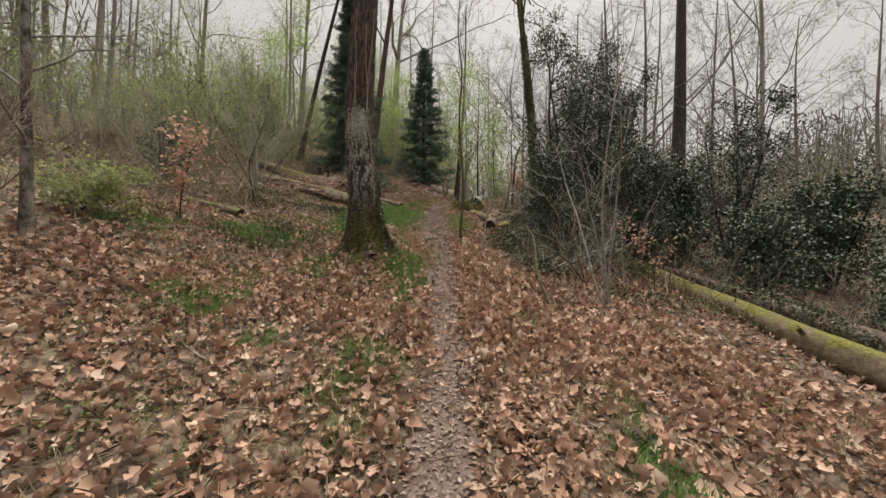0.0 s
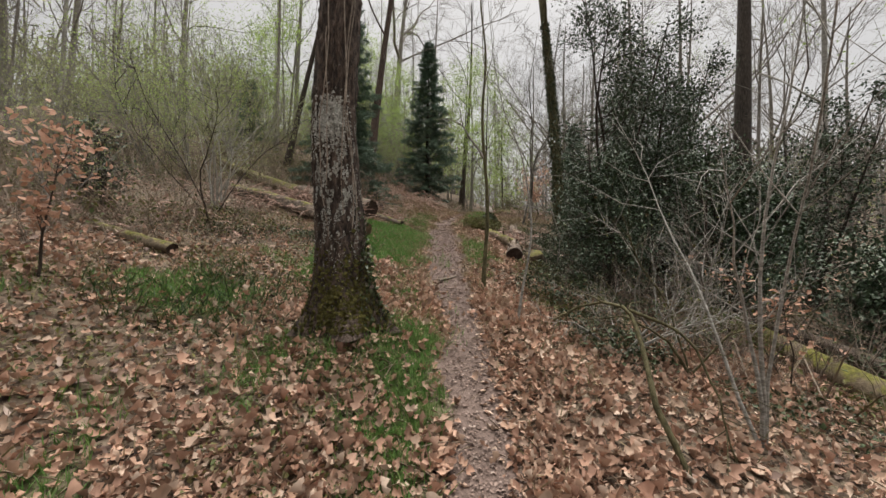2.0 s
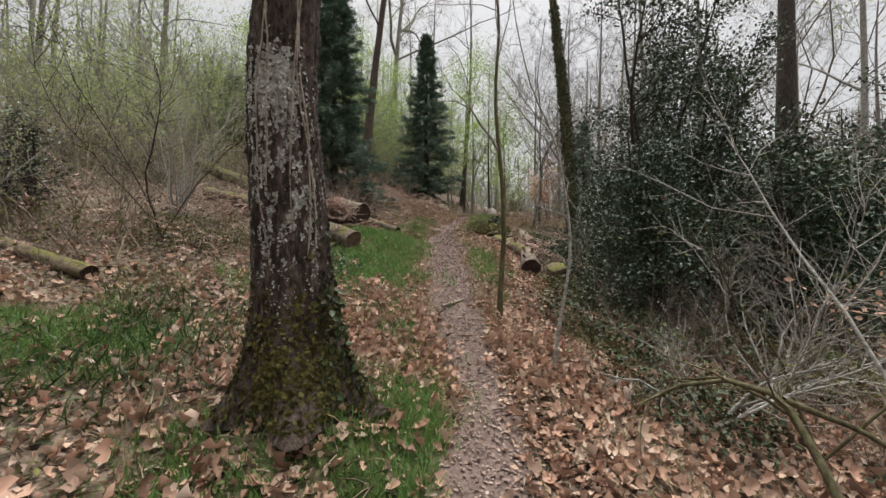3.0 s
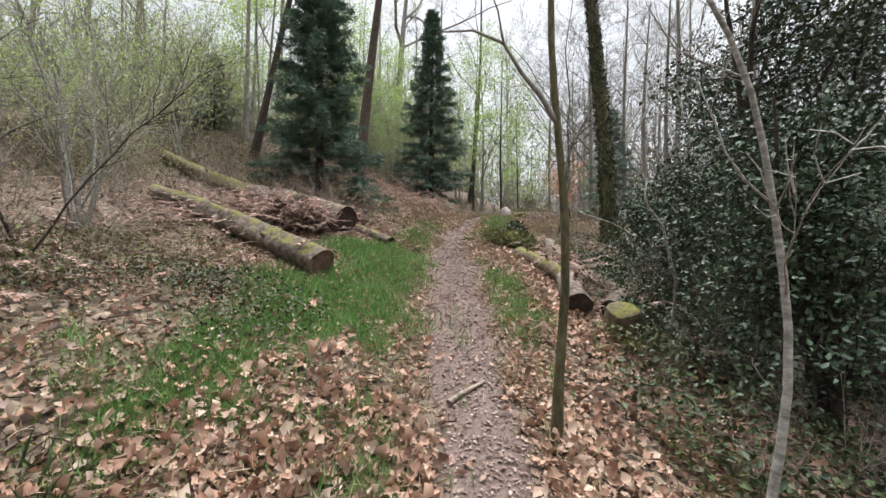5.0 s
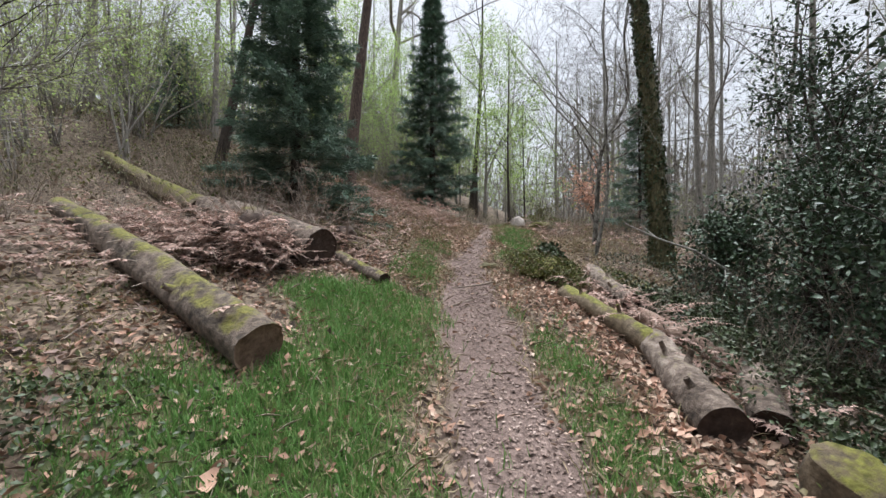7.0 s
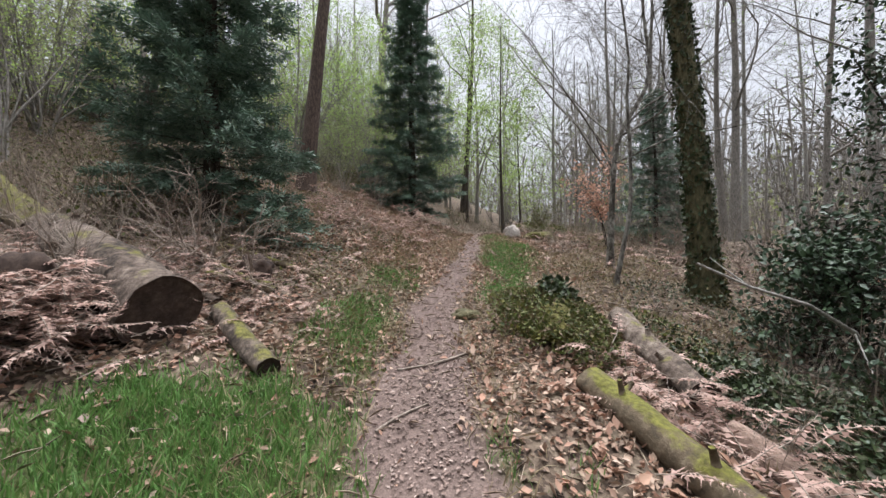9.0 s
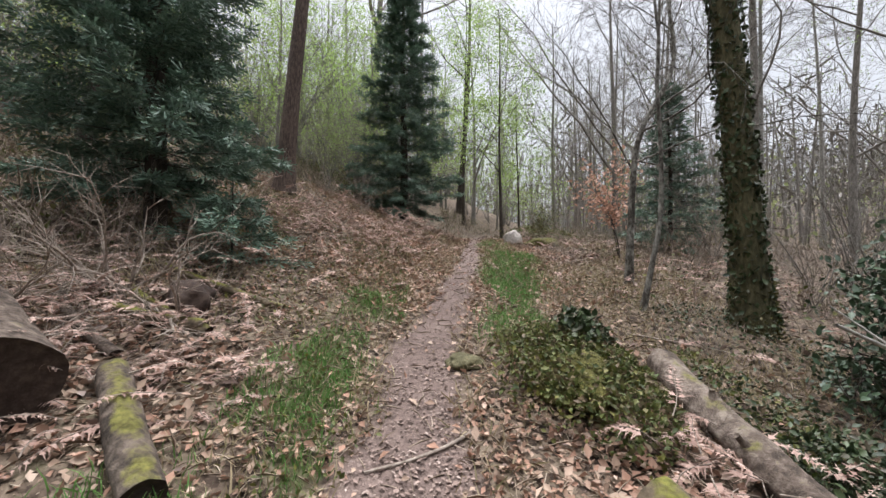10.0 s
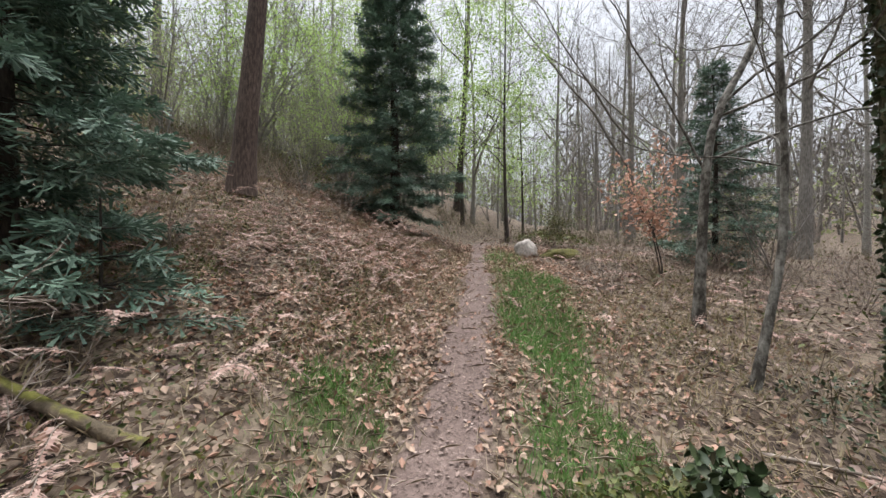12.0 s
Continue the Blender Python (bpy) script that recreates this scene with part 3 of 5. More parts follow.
def spruce(name, m, height, width, label, seed, low=0.06, density=1.0):
    rng = np.random.RandomState(seed)
    top = thing(name, m, label, "conifer")
    sh = Shape()
    z = np.linspace(0, height, 10)
    sh.tube(np.stack([0.02 * np.sin(z), 0.02 * np.cos(z * 1.3), z], 1), np.linspace(0.016 * height, 0.006, 10), 8)
    part("trunk", sh, BARK_DARK, top)
    wood, pos, way = Shape(), [], []
    rows = int(height * 5)
    for i in range(rows):
        f = low + (0.99 - low) * i / rows
        ln0 = width * 0.5 * (1 - f) ** 0.95 * (0.8 if f < 0.1 else 1)
        for k in range(7):
            a = k * 0.9 + i * 1.7 + rng.uniform(-0.35, 0.35)
            ln = ln0 * rng.uniform(0.5, 1.35) + 0.08
            d = np.array([math.cos(a), math.sin(a), 0.12 - 0.35 * (1 - f) + rng.normal(0, 0.1)])
            bp, _ = grow(rng, (0, 0, f * height), d / np.linalg.norm(d), ln, 5, 0.05, 0.035)
            wood.tube(bp, np.linspace(0.011, 0.003, 6), 3)
            for j in range(int((6 + ln * 13) * density)):
                s = rng.uniform(0.12, 1.0) ** 0.8
                q, d1 = along(bp, min(s, 0.99))
                side = np.array([-d1[1], d1[0], 0]) * rng.choice([-1, 1])
                w = d1 * rng.uniform(0.5, 1.0) + side * rng.uniform(0.2, 1.0) + np.array([0, 0, rng.uniform(-0.4, 0.05)])
                w /= np.linalg.norm(w)
                tl = (0.10 + 0.28 * ln * (1 - s)) * rng.uniform(0.6, 1.2)
                for e in range(4):
                    pos.append(q + w * tl * e / 3.2 + rng.normal(0, 0.015, 3))
                    way.append(w)
    part("branches", wood, BARK_DARK, top, kind="stuff")
    pos, way = np.array(pos), np.array(way)
    way = way + rng.normal(0, 0.28, way.shape)
    y = way / np.linalg.norm(way, axis=1)[:, None]
    x = np.cross(y, rng.normal(0, 0.5, way.shape) + np.array([0, 0, 1.0]))
    x /= np.linalg.norm(x, axis=1)[:, None]
    rot = np.stack([x, y, np.cross(x, y)], 2)
    spray_v = [(0, 0, 0), (-0.5, 0.45, 0.05), (-0.4, 0.58, 0.03), (0, 0.1, 0), (0.09, 1.0, -0.04), (-0.09, 1.0, -0.04), (0.5, 0.45, 0.05), (0.4, 0.58, 0.03)]
    spray_f = [(0, 2, 1), (3, 4, 5), (0, 6, 7)]
    part("needles", scatter("needles", spray_v, spray_f, pos, rot, rng.uniform(0.09, 0.18, len(pos))), NEEDLE, top, kind="stuff")
    return top


def holly(name, m, height, width, label, seed, leaves=6000, size=0.065, stems=3, low=0.08, mat=None):
    rng = np.random.RandomState(seed)
    top = thing(name, m, label, "holly")
    wood, tips = Shape(), []
    for s in range(stems):
        st = Shape()
        pts, _ = grow(rng, (rng.normal(0, 0.12), rng.normal(0, 0.12), 0), (rng.normal(0, 0.12), rng.normal(0, 0.12), 1), height * rng.uniform(0.75, 1.0), 9, 0.05)
        st.tube(pts, np.linspace(0.05, 0.008, 10), 6)
        part("stem", st, BARK_DARK, top)
        for i in range(int(90 / stems)):
            f = low + (0.98 - low) * rng.uniform(0, 1)
            q, d = along(pts, f)
            ln = width * 0.5 * (1.05 - 0.75 * f) * rng.uniform(0.4, 1.15)
            bp, _ = grow(rng, q, side_way(rng, d, rng.uniform(0.9, 1.5)), ln, 5, 0.16, 0.02)
            wood.tube(bp, np.linspace(0.014, 0.004, 6), 3)
            for k in range(6):
                q2, d2 = along(bp, rng.uniform(0.25, 0.99))
                cp, _ = grow(rng, q2, side_way(rng, d2, 0.8), ln * rng.uniform(0.15, 0.4), 2, 0.2)
                wood.tube(cp, [0.006, 0.004, 0.003], 3)
                tips.extend([cp[1], cp[2]])
            tips.append(bp[-1])
    part("branches", wood, BARK_DARK, top, kind="stuff")
    part("foliage", leaves_at(rng, tips, max(1, leaves // len(tips)), 0.12, size, HOLLY_V, HOLLY_F, 0.8), mat or HOLLY, top, kind="stuff")
    return top


def log(name, a, b, r0, r1, label, bark, cut, seed, group="", bend=0.03, sides=22, buried=0.2):
    """A felled trunk from a to b (x, y); it lies on the ground."""
    rng = np.random.RandomState(seed)
    n = 16
    s = np.linspace(0, 1, n)
    x, y = a[0] + (b[0] - a[0]) * s, a[1] + (b[1] - a[1]) * s
    ln = math.hypot(b[0] - a[0], b[1] - a[1])
    nx, ny = -(b[1] - a[1]) / ln, (b[0] - a[0]) / ln
    w = bend * ln * np.sin(s * 3.0 + rng.uniform(0, 1))
    x, y = x + nx * w, y + ny * w
    r = (r0 + (r1 - r0) * s) * (1 + 0.03 * np.sin(s * 19 + seed))
    z0 = ground_z(x, y)
    z = np.polyval(np.polyfit(s, z0, 2), s) + r * (1 - buried)
    o = np.array([x[0], y[0], z0[0]])
    top = thing(name, Matrix.Translation(o), label, "log", group)
    sh = Shape()
    ring = sh.tube(np.stack([x, y, z], 1) - o, r, sides, rough=0.075, seed=seed)
    part("bark", sh, bark, top)
    if ln > 1.2 and r0 > 0.09:
        for q in range(rng.randint(2, 4)):
            i, a = rng.randint(3, n - 3), rng.uniform(0.2, 2.9)
            c = np.array([x[i], y[i], z[i]]) - o
            d = np.array([nx * math.cos(a), ny * math.cos(a), math.sin(a)])
            st = Shape()
            ends = np.array([c + d * r[i] * 0.8, c + d * (r[i] + 0.03), c + d * (r[i] + rng.uniform(0.05, 0.12))])
            st.tube(ends, np.array([0.24, 0.17, 0.14]) * r[i], 8, cap=True, rough=0.08, seed=seed + q)
            part("branch_stub", st, bark, top)
    for e, i, sg in (("near", 0, 1), ("far", n - 1, -1)):
        c = Shape()
        base = ring[i]
        mid = base.mean(0)
        back = (ring[1] - ring[0]).mean(0) if i == 0 else (ring[n - 2] - ring[n - 1]).mean(0)
        back = back / np.linalg.norm(back) * 0.012
        inner = mid + (base - mid) * 0.9 + back
        v = np.concatenate([base, inner, mid + (base - mid) * 0.5 + back * 1.6, (mid + back)[None]])
        f = []
        for j in range(sides):
            k = (j + 1) % sides
            f += [(j, k, sides + k, sides + j), (sides + j, sides + k, 2 * sides + k, 2 * sides + j), (2 * sides + j, 2 * sides + k, 3 * sides)]
        c.add(v, [q[::sg] for q in f])
        part("cut_end", c.mesh("cut_end", False), cut, top, "dark weathered sawn end")
    return top


def bracken(name, spots, label, seed, fronds=30, size=0.52, spread=0.6, mat=None, flat=0.35):
    """A patch of collapsed fern fronds."""
    rng = np.random.RandomState(seed)
    rach, pos, way = Shape(), [], []
    for cx, cy, rx, ry, count, lift in spots:
        for _ in range(count):
            x, y = cx + rng.normal(0, rx), cy + rng.normal(0, ry)
            a = rng.uniform(0, 6.28)
            ln = size * rng.uniform(0.5, 1.2)
            d = np.array([math.cos(a), math.sin(a), rng.uniform(0.05, 0.9)])
            pts, _ = grow(rng, (x, y, gz(x, y) + rng.uniform(0, lift)), d / np.linalg.norm(d), ln, 6, 0.14, -flat * 0.35)
            zz = ground_z(pts[:, 0], pts[:, 1]) + 0.015
            pts[:, 2] = np.maximum(pts[:, 2], zz)
            rach.tube(pts, np.linspace(0.005, 0.002, 7), 3)
            for k in range(16):
                s = 0.2 + 0.78 * k / 16
                q, d1 = along(pts, s)
                side = np.cross(d1, (0, 0, 1.0))
                side /= np.linalg.norm(side) + 1e-9
                for sg in (-1, 1):
                    pos.append((q, (1 - s) * ln * 0.24 + 0.025))
                    way.append(side * sg + d1 * 0.5 + rng.normal(0, 0.22, 3) + np.array([0, 0, -0.25]))
    top = thing(name, Matrix.Identity(4), label, "bracken", kind="stuff")
    part("stalks", rach, TWIG, top, kind="stuff")
    y = np.array(way)
    y /= np.linalg.norm(y, axis=1)[:, None]
    x = np.cross(y, rng.normal(0, 0.4, y.shape) + np.array([0, 0, 1.0]))
    x /= np.linalg.norm(x, axis=1)[:, None]
    fv = [(0, 0, 0), (-0.2, 0.3, 0), (-0.04, 0.35, 0), (0, 1, 0), (0.04, 0.35, 0), (0.2, 0.3, 0)]
    ff = [(0, 2, 1), (0, 5, 4), (0, 4, 3, 2)]
    part("fronds", scatter("fronds", fv, ff, np.array([p[0] for p in pos]), np.stack([x, y, np.cross(x, y)], 2), np.array([p[1] for p in pos])), mat or FERN, top, kind="stuff")
    return top


# ---------- ground ----------
def axis(stops):
    out = []
    for (a, step), (b, _) in zip(stops, stops[1:]):
        out.extend(np.arange(a, b - 1e-6, step))
    return np.array(out + [stops[-1][0]])


gx = axis([(-400, 60), (-100, 10), (-40, 2), (-14, 0.5), (-6, 0.12), (-2.5, 0.08), (2.5, 0.12), (6, 0.5), (14, 2), (40, 10), (100, 60), (400, 60)])
gy = axis([(-400, 60), (-100, 10), (-40, 2), (-6, 0.5), (-1, 0.08), (18, 0.15), (26, 0.5), (40, 2), (100, 10), (160, 60), (460, 60)])
X, Y = np.meshgrid(gx, gy)
Z = ground_z(X, Y)
nxg, nyg = len(gx), len(gy)
idx = np.arange(nxg * nyg).reshape(nyg, nxg)
quads = np.stack([idx[:-1, :-1], idx[:-1, 1:], idx[1:, 1:], idx[1:, :-1]], -1).reshape(-1, 4)
me = bpy.data.meshes.new("ground")
me.from_pydata(np.stack([X, Y, Z], -1).reshape(-1, 3).tolist(), [], quads.tolist())
me.polygons.foreach_set("use_smooth", [True] * len(me.polygons))
for nm, vals in (("trail", trodden(X, Y)), ("turf", np.clip(grassy(X, Y), 0, 1) * 0.9)):
    me.attributes.new(nm, "FLOAT", "POINT").data.foreach_set("value", vals.ravel().astype(np.float32))
me.materials.append(SOIL)
tagged(new("ground", me), "sloping woodland floor of brown leaf mould with a narrow trodden earth trail", "ground", kind="structure")

# ---------- the great oak beside the trail ----------
def great_oak():
    x0, y0 = -1.18, 5.65
    base = gz(x0, y0) - 0.12
    top = thing("oak_tree", Matrix.Translation((x0, y0, base)), "old oak with furrowed bark, grey lichen and mossy foot", "tree")
    rng = np.random.RandomState(5)
    h, n, sides = 15.0, 150, 60
    z = np.concatenate([np.linspace(0, 4.5, 130), np.linspace(4.7, h, 20)])

    def centre(t):
        return np.stack([-0.09 * np.minimum(t, 2.0) + 0.035 * np.maximum(t - 2.0, 0), 0.02 * t, t], -1)

    th = np.linspace(0, 2 * math.pi, sides, endpoint=False)
    rad = np.interp(z, [0, 0.5, 2.2, 4.5, 9, 15], [0.25, 0.232, 0.205, 0.188, 0.14, 0.05])
    lobes = 0.5 + 0.5 * np.cos(th * 5 + 0.7 + 0.4 * np.sin(th))
    R = rad[:, None] + np.exp(-z / 0.28)[:, None] * (0.10 + 0.20 * lobes[None] ** 2)
    for k in range(14):
        a, f, p, s = rng.randint(7, 26), rng.uniform(2, 9), rng.uniform(0, 6.28), rng.uniform(-1, 1)
        R = R + 0.0032 * np.sin(th[None] * a + p + 1.2 * np.sin(z[:, None] * f + s * 3)) * np.sign(np.sin(z[:, None] * f * 1.7 + p + th[None] * 3) + 0.4)
    c = centre(z)
    v = c[:, None] + np.stack([np.cos(th)[None] * R, np.sin(th)[None] * R, np.zeros_like(R)], -1)
    f = [(i * sides + j, i * sides + (j + 1) % sides, (i + 1) * sides + (j + 1) % sides, (i + 1) * sides + j) for i in range(n - 1) for j in range(sides)]
    sh = Shape()
    sh.add(v.reshape(-1, 3), f)
    part("trunk", sh, BARK_OAK, top)

    def on_bark(a, zz, lift=0.0):
        i = np.clip(np.searchsorted(z, zz), 0, n - 1)
        j = (np.round(a / (2 * math.pi) * sides).astype(int)) % sides
        r = R[i, j] + lift
        cc = centre(zz)
        return np.stack([cc[:, 0] + np.cos(a) * r, cc[:, 1] + np.sin(a) * r, zz], -1)

    def scales(count, az, za, size, name, mat, label, flat=0.25, lift=0.004, patchy=0.0):
        a, zz = rng.normal(az[0], az[1], count), np.clip(rng.normal(za[0], za[1], count), 0.05, 4.3)
        if patchy:
            keep = wave(a * 0.22, zz * 0.6, 38, 8) + 0.7 * wave(a * 0.22, zz, 90, 9) > patchy - 0.5
            a, zz = a[keep], zz[keep]
            count = len(a)
        pos = on_bark(a, zz, lift)
        out = np.stack([np.cos(a), np.sin(a), np.zeros(count)], -1) + rng.normal(0, flat, (count, 3))
        out /= np.linalg.norm(out, axis=1)[:, None]
        xx = np.cross(rng.normal(0, 1, (count, 3)), out)
        xx /= np.linalg.norm(xx, axis=1)[:, None]
        rot = np.stack([xx, np.cross(out, xx), out], 2)
        flake_v = [(-0.5, -0.3, 0), (0.1, -0.55, 0), (0.55, -0.1, 0), (0.35, 0.45, 0), (-0.25, 0.5, 0), (0, 0, 0.14)]
        flake_f = [(0, 1, 5), (1, 2, 5), (2, 3, 5), (3, 4, 5), (4, 0, 5)]
        part(name, scatter(name, flake_v, flake_f, pos, rot, rng.uniform(0.4, 1.4, count) * size), mat, top, label, "stuff")

    front = -math.pi / 2 + 0.1
    scales(2600, (front, 0.36), (1.98, 0.1), 0.022, "lichen", LICHEN, "pale grey crusty lichen")
    scales(15000, (front, 0.8), (1.4, 0.32), 0.0105, "lichen", LICHEN, "pale grey flaking lichen", 0.35, patchy=0.6)
    scales(1500, (front, 1.4), (1.7, 1.0), 0.022, "bark_flakes", BARK_OAK, "raised bark plates")
    scales(6500, (front, 1.9), (0.12, 0.24), 0.03, "moss", MOSS_MAT, "olive moss cushion", 0.5)
    # ivy on the trail side of the foot and wisps of old stems
    a, zz = rng.normal(front + 1.25, 0.28, 260), np.abs(rng.normal(0.4, 0.28, 260)) + 0.05
    part("ivy", scatter("ivy", LEAF_V, LEAF_F, on_bark(a, zz, 0.02), turns(260, rng, 1.0), rng.uniform(0.03, 0.06, 260)), IVY, top, "dark ivy leaves", "stuff")
    for k in range(5):
        zz = np.linspace(rng.uniform(0.8, 1.6), rng.uniform(2.8, 4.2), 16)
        aa = front + rng.uniform(-0.9, 0.9) + 0.15 * np.sin(zz * 3 + k)
        st = Shape()
        st.tube(on_bark(aa, zz, 0.008), np.full(16, 0.006), 5)
        part("ivy_stem", st, TWIG, top, "dry bare climbing stem")
    for i in range(9):
        f0 = 5.2 + i * 1.0
        q = centre(np.array([f0]))[0]
        d = side_way(rng, np.array([0, 0, 1.0]), rng.uniform(0.7, 1.2))
        lp, _ = grow(rng, q, d, rng.uniform(2.5, 5), 8, 0.2, 0.05)
        lb = Shape()
        lb.tube(lp, np.linspace(0.07, 0.015, 9), 6)
        for j in range(7):
            q2, d2 = along(lp, rng.uniform(0.2, 0.98))
            sp, _ = grow(rng, q2, side_way(rng, d2, 0.8), rng.uniform(0.6, 1.6), 4, 0.25)
            lb.tube(sp, np.linspace(0.014, 0.004, 5), 3)
        part("limb", lb, BARK_OAK, top)
    return top


great_oak()

# ---------- other standing trees near the trail ----------
ivy_tree = tree("oak_tree", stand(3.85, 15.0), 16, 0.2, "tall ivy-clad oak leaning slightly, mossy at its foot", BARK_MOSSY, 31, (-0.075, 0.0), 0.42, 10, 0.3, 6, 5, sides=18, bow=0.02, near=True)
rng = np.random.RandomState(77)
k = 3600
zz = rng.uniform(0.1, 7.5, k)
aa = rng.uniform(0, 6.28, k)
rr = 0.2 * (1 - 0.82 * (zz / 16) ** 0.9) + 0.08 * np.exp(-zz / 0.35) + 0.015
s16 = zz / 16
ph = np.random.RandomState(31).uniform(0, 6.28, 2)
cxs, cys = -0.075 * zz + 0.02 * 16 * np.sin(s16 * 3 + ph[0]) * s16, 0.02 * 16 * np.sin(s16 * 2.6 + ph[1]) * s16
part("ivy", scatter("ivy", LEAF_V, LEAF_F, np.stack([cxs + np.cos(aa) * rr, cys + np.sin(aa) * rr, zz], -1), turns(k, rng, 1.1), rng.uniform(0.045, 0.09, k)), IVY, ivy_tree, "glossy ivy leaves", "stuff")
part("moss", scatter("moss", SMALL_V, SMALL_F, np.stack([cxs[:900] * 0 + np.cos(aa[:900]) * (0.21 + 0.07 * np.exp(-zz[:900] / 3)), np.sin(aa[:900]) * (0.21 + 0.07 * np.exp(-zz[:900] / 3)), zz[:900] * 0.09], -1), turns(900, rng, 1.2), rng.uniform(0.03, 0.06, 900)), MOSS_MAT, ivy_tree, "yellow-green moss at the foot", "stuff")

tree("oak_tree", stand(7.5, 11.8), 17, 0.25, "straight dark-barked oak trunk rising from the scrub", BARK_DARK, 12, (0.02, 0.0), 0.5, 9, 0.28, 5, 5, sides=16, bow=0.008, near=True)
pole = tree("young_tree", stand(0.35, 7.62), 6.6, 0.031, "slender crooked young tree with green-tinged bark beside the trail", BARK_MOSSY, 23, (0, 0), 0.42, 9, 0.3, 5, 5, sides=12, near=True, line=[(0, 0, 0), (0.02, 0, 0.5), (0.06, 0, 1.0), (0.045, 0, 1.55), (-0.02, 0, 2.2), (-0.04, 0.02, 2.7), (0.03, 0.1, 3.6), (-0.08, 0.15, 4.6), (0.05, 0.2, 6.6)], twig_bark=BARK_GREY_HAZED)
fork_limb = Shape()
fork_limb.tube([(-0.01, 0, 2.0), (-0.1, -0.02, 2.14), (-0.22, 0.0, 2.3), (-0.33, 0.02, 2.5), (-0.52, 0.05, 2.6), (-0.75, 0.1, 2.62)], [0.02, 0.016, 0.013, 0.011, 0.008, 0.004], 7)
fork_limb.tube([(-0.33, 0.02, 2.5), (-0.37, 0.0, 2.7), (-0.45, 0.05, 2.95)], [0.008, 0.006, 0.003], 5)
part("limb", fork_limb, BARK_GREY_HAZED, pole, "pale dead side limb")
tree("young_tree", stand(0.66, 6.57), 4.2, 0.016, "thin pale crooked sapling at the trail edge", BARK_PALE, 44, (0, 0), 0.25, 7, 0.16, 4, 4, sides=9, near=True, line=[(0, 0, 0), (0.05, 0, 0.4), (0.13, 0, 0.8), (0.17, 0, 1.12), (0.14, 0, 1.42), (0.1, 0, 1.7), (0.05, 0, 2.0), (-0.02, 0, 2.2), (-0.16, 0.05, 2.5), (-0.3, 0.1, 3.2), (-0.4, 0.1, 4.2)])
tree("oak_tree", stand(-3.75, 19.2), 17, 0.21, "reddish-barked oak leaning over the slope", BARK_RED, 15, (0.10, -0.02), 0.4, 9, 0.3, 5, 5, sides=16, bow=0.015, near=True)
tree("oak_tree", stand(3.15, 16.67), 8.5, 0.064, "bare crooked tree with a mossy foot and twisted twigs", BARK_MOTTLED, 62, (0, 0), 0.2, 19, 0.34, 8, 9, sides=12, near=True, rise=0.05, line=[(0, 0, 0), (0.04, 0, 0.9), (0.1, 0, 1.9), (0.17, 0, 2.45), (0.42, 0, 3.05), (0.78, 0.1, 3.45), (1.0, 0.2, 4.1), (0.9, 0.3, 5.5), (1.3, 0.3, 8.5)])
tree("young_tree", stand(2.57, 15.21), 7.0, 0.038, "thin leaning bare tree with spreading crooked twigs", BARK_MOTTLED, 71, (0, 0), 0.25, 19, 0.3, 7, 8, sides=9, near=True, rise=0.1, line=[(0, 0, 0), (0.13, 0, 0.6), (0.26, 0, 1.2), (0.28, 0, 1.85), (0.27, 0, 2.5), (0.23, 0, 3.0), (0.35, 0.1, 3.6), (0.2, 0.1, 5), (0.5, 0.1, 7)])
tree("oak_tree", stand(-6.2, 44.5), 27, 0.5, "tall bare oak with crooked spreading limbs", BARK_GREY_HAZED, 18, (0.06, 0.0), 0.5, 13, 0.3, 7, 6, sides=14, bow=0.02, near=True, fork=5)
tree("young_tree", stand(2.45, 25.1), 9, 0.07, "young beech with bright fresh green leaves", BARK_DARK, 52, (-0.02, 0.0), 0.22, 14, 0.26, 6, 4, FRESH, 0.10, 6, 0.3, 8, 0.02, rise=0.0)
tree("young_tree", stand(1.2, 29.0), 11, 0.08, "young beech with bright fresh green leaves", BARK_DARK, 53, (0.0, 0.0), 0.2, 14, 0.25, 6, 4, FRESH, 0.11, 6, 0.32, 8, 0.02, rise=0.0)
tree("young_tree", stand(4.2, 30.0), 8, 0.06, "young beech with bright fresh green leaves", BARK_DARK, 54, (0.0, 0.0), 0.2, 12, 0.25, 6, 4, FRESH, 0.11, 5, 0.3, 8, 0.02, rise=0.0)
green = tree("young_tree", stand(-5.4, 22.6), 8, 0.06, "young tree in bright fresh green leaf", BARK_GREY_HAZED, 55, (0.0, 0.0), 0.15, 12, 0.28, 5, 4, FRESH, 0.10, 6, 0.3, 8, 0.03, rise=0.2, group="green young trees")
for x, y, a in ((-2.9, 26.5, 40), (-8.4, 20.8, 130), (-4.4, 29.5, 220), (-11.5, 24.5, 300), (0.4, 33.0, 80), (3.6, 33.5, 10), (6.5, 36.0, 160), (-6.4, 27.0, 250)):
    copy_thing(green, stand(x, y, a))
tree("oak_tree", stand(1.3, 34), 18, 0.22, "dark leaning oak beyond the crest", BARK_DARK, 19, (0.05, 0.0), 0.4, 9, 0.3, 5, 5, bow=0.02)
tree("oak_tree", stand(-6.8, 17.4), 17, 0.12, "dark oak leaning steeply over the slope", BARK_DARK, 25, (0.22, 0.0), 0.35, 9, 0.3, 5, 5, sides=12, bow=0.02)
tree("young_tree", stand(-4.3, 3.7), 7.5, 0.055, "lichen-mottled tree with bare crooked twigs on the bank", BARK_MOTTLED, 28, (0.0, 0.0), 0.12, 18, 0.15, 6, 6, sides=12, bow=0.02, near=True, twig_bark=BARK_GREY_HAZED)

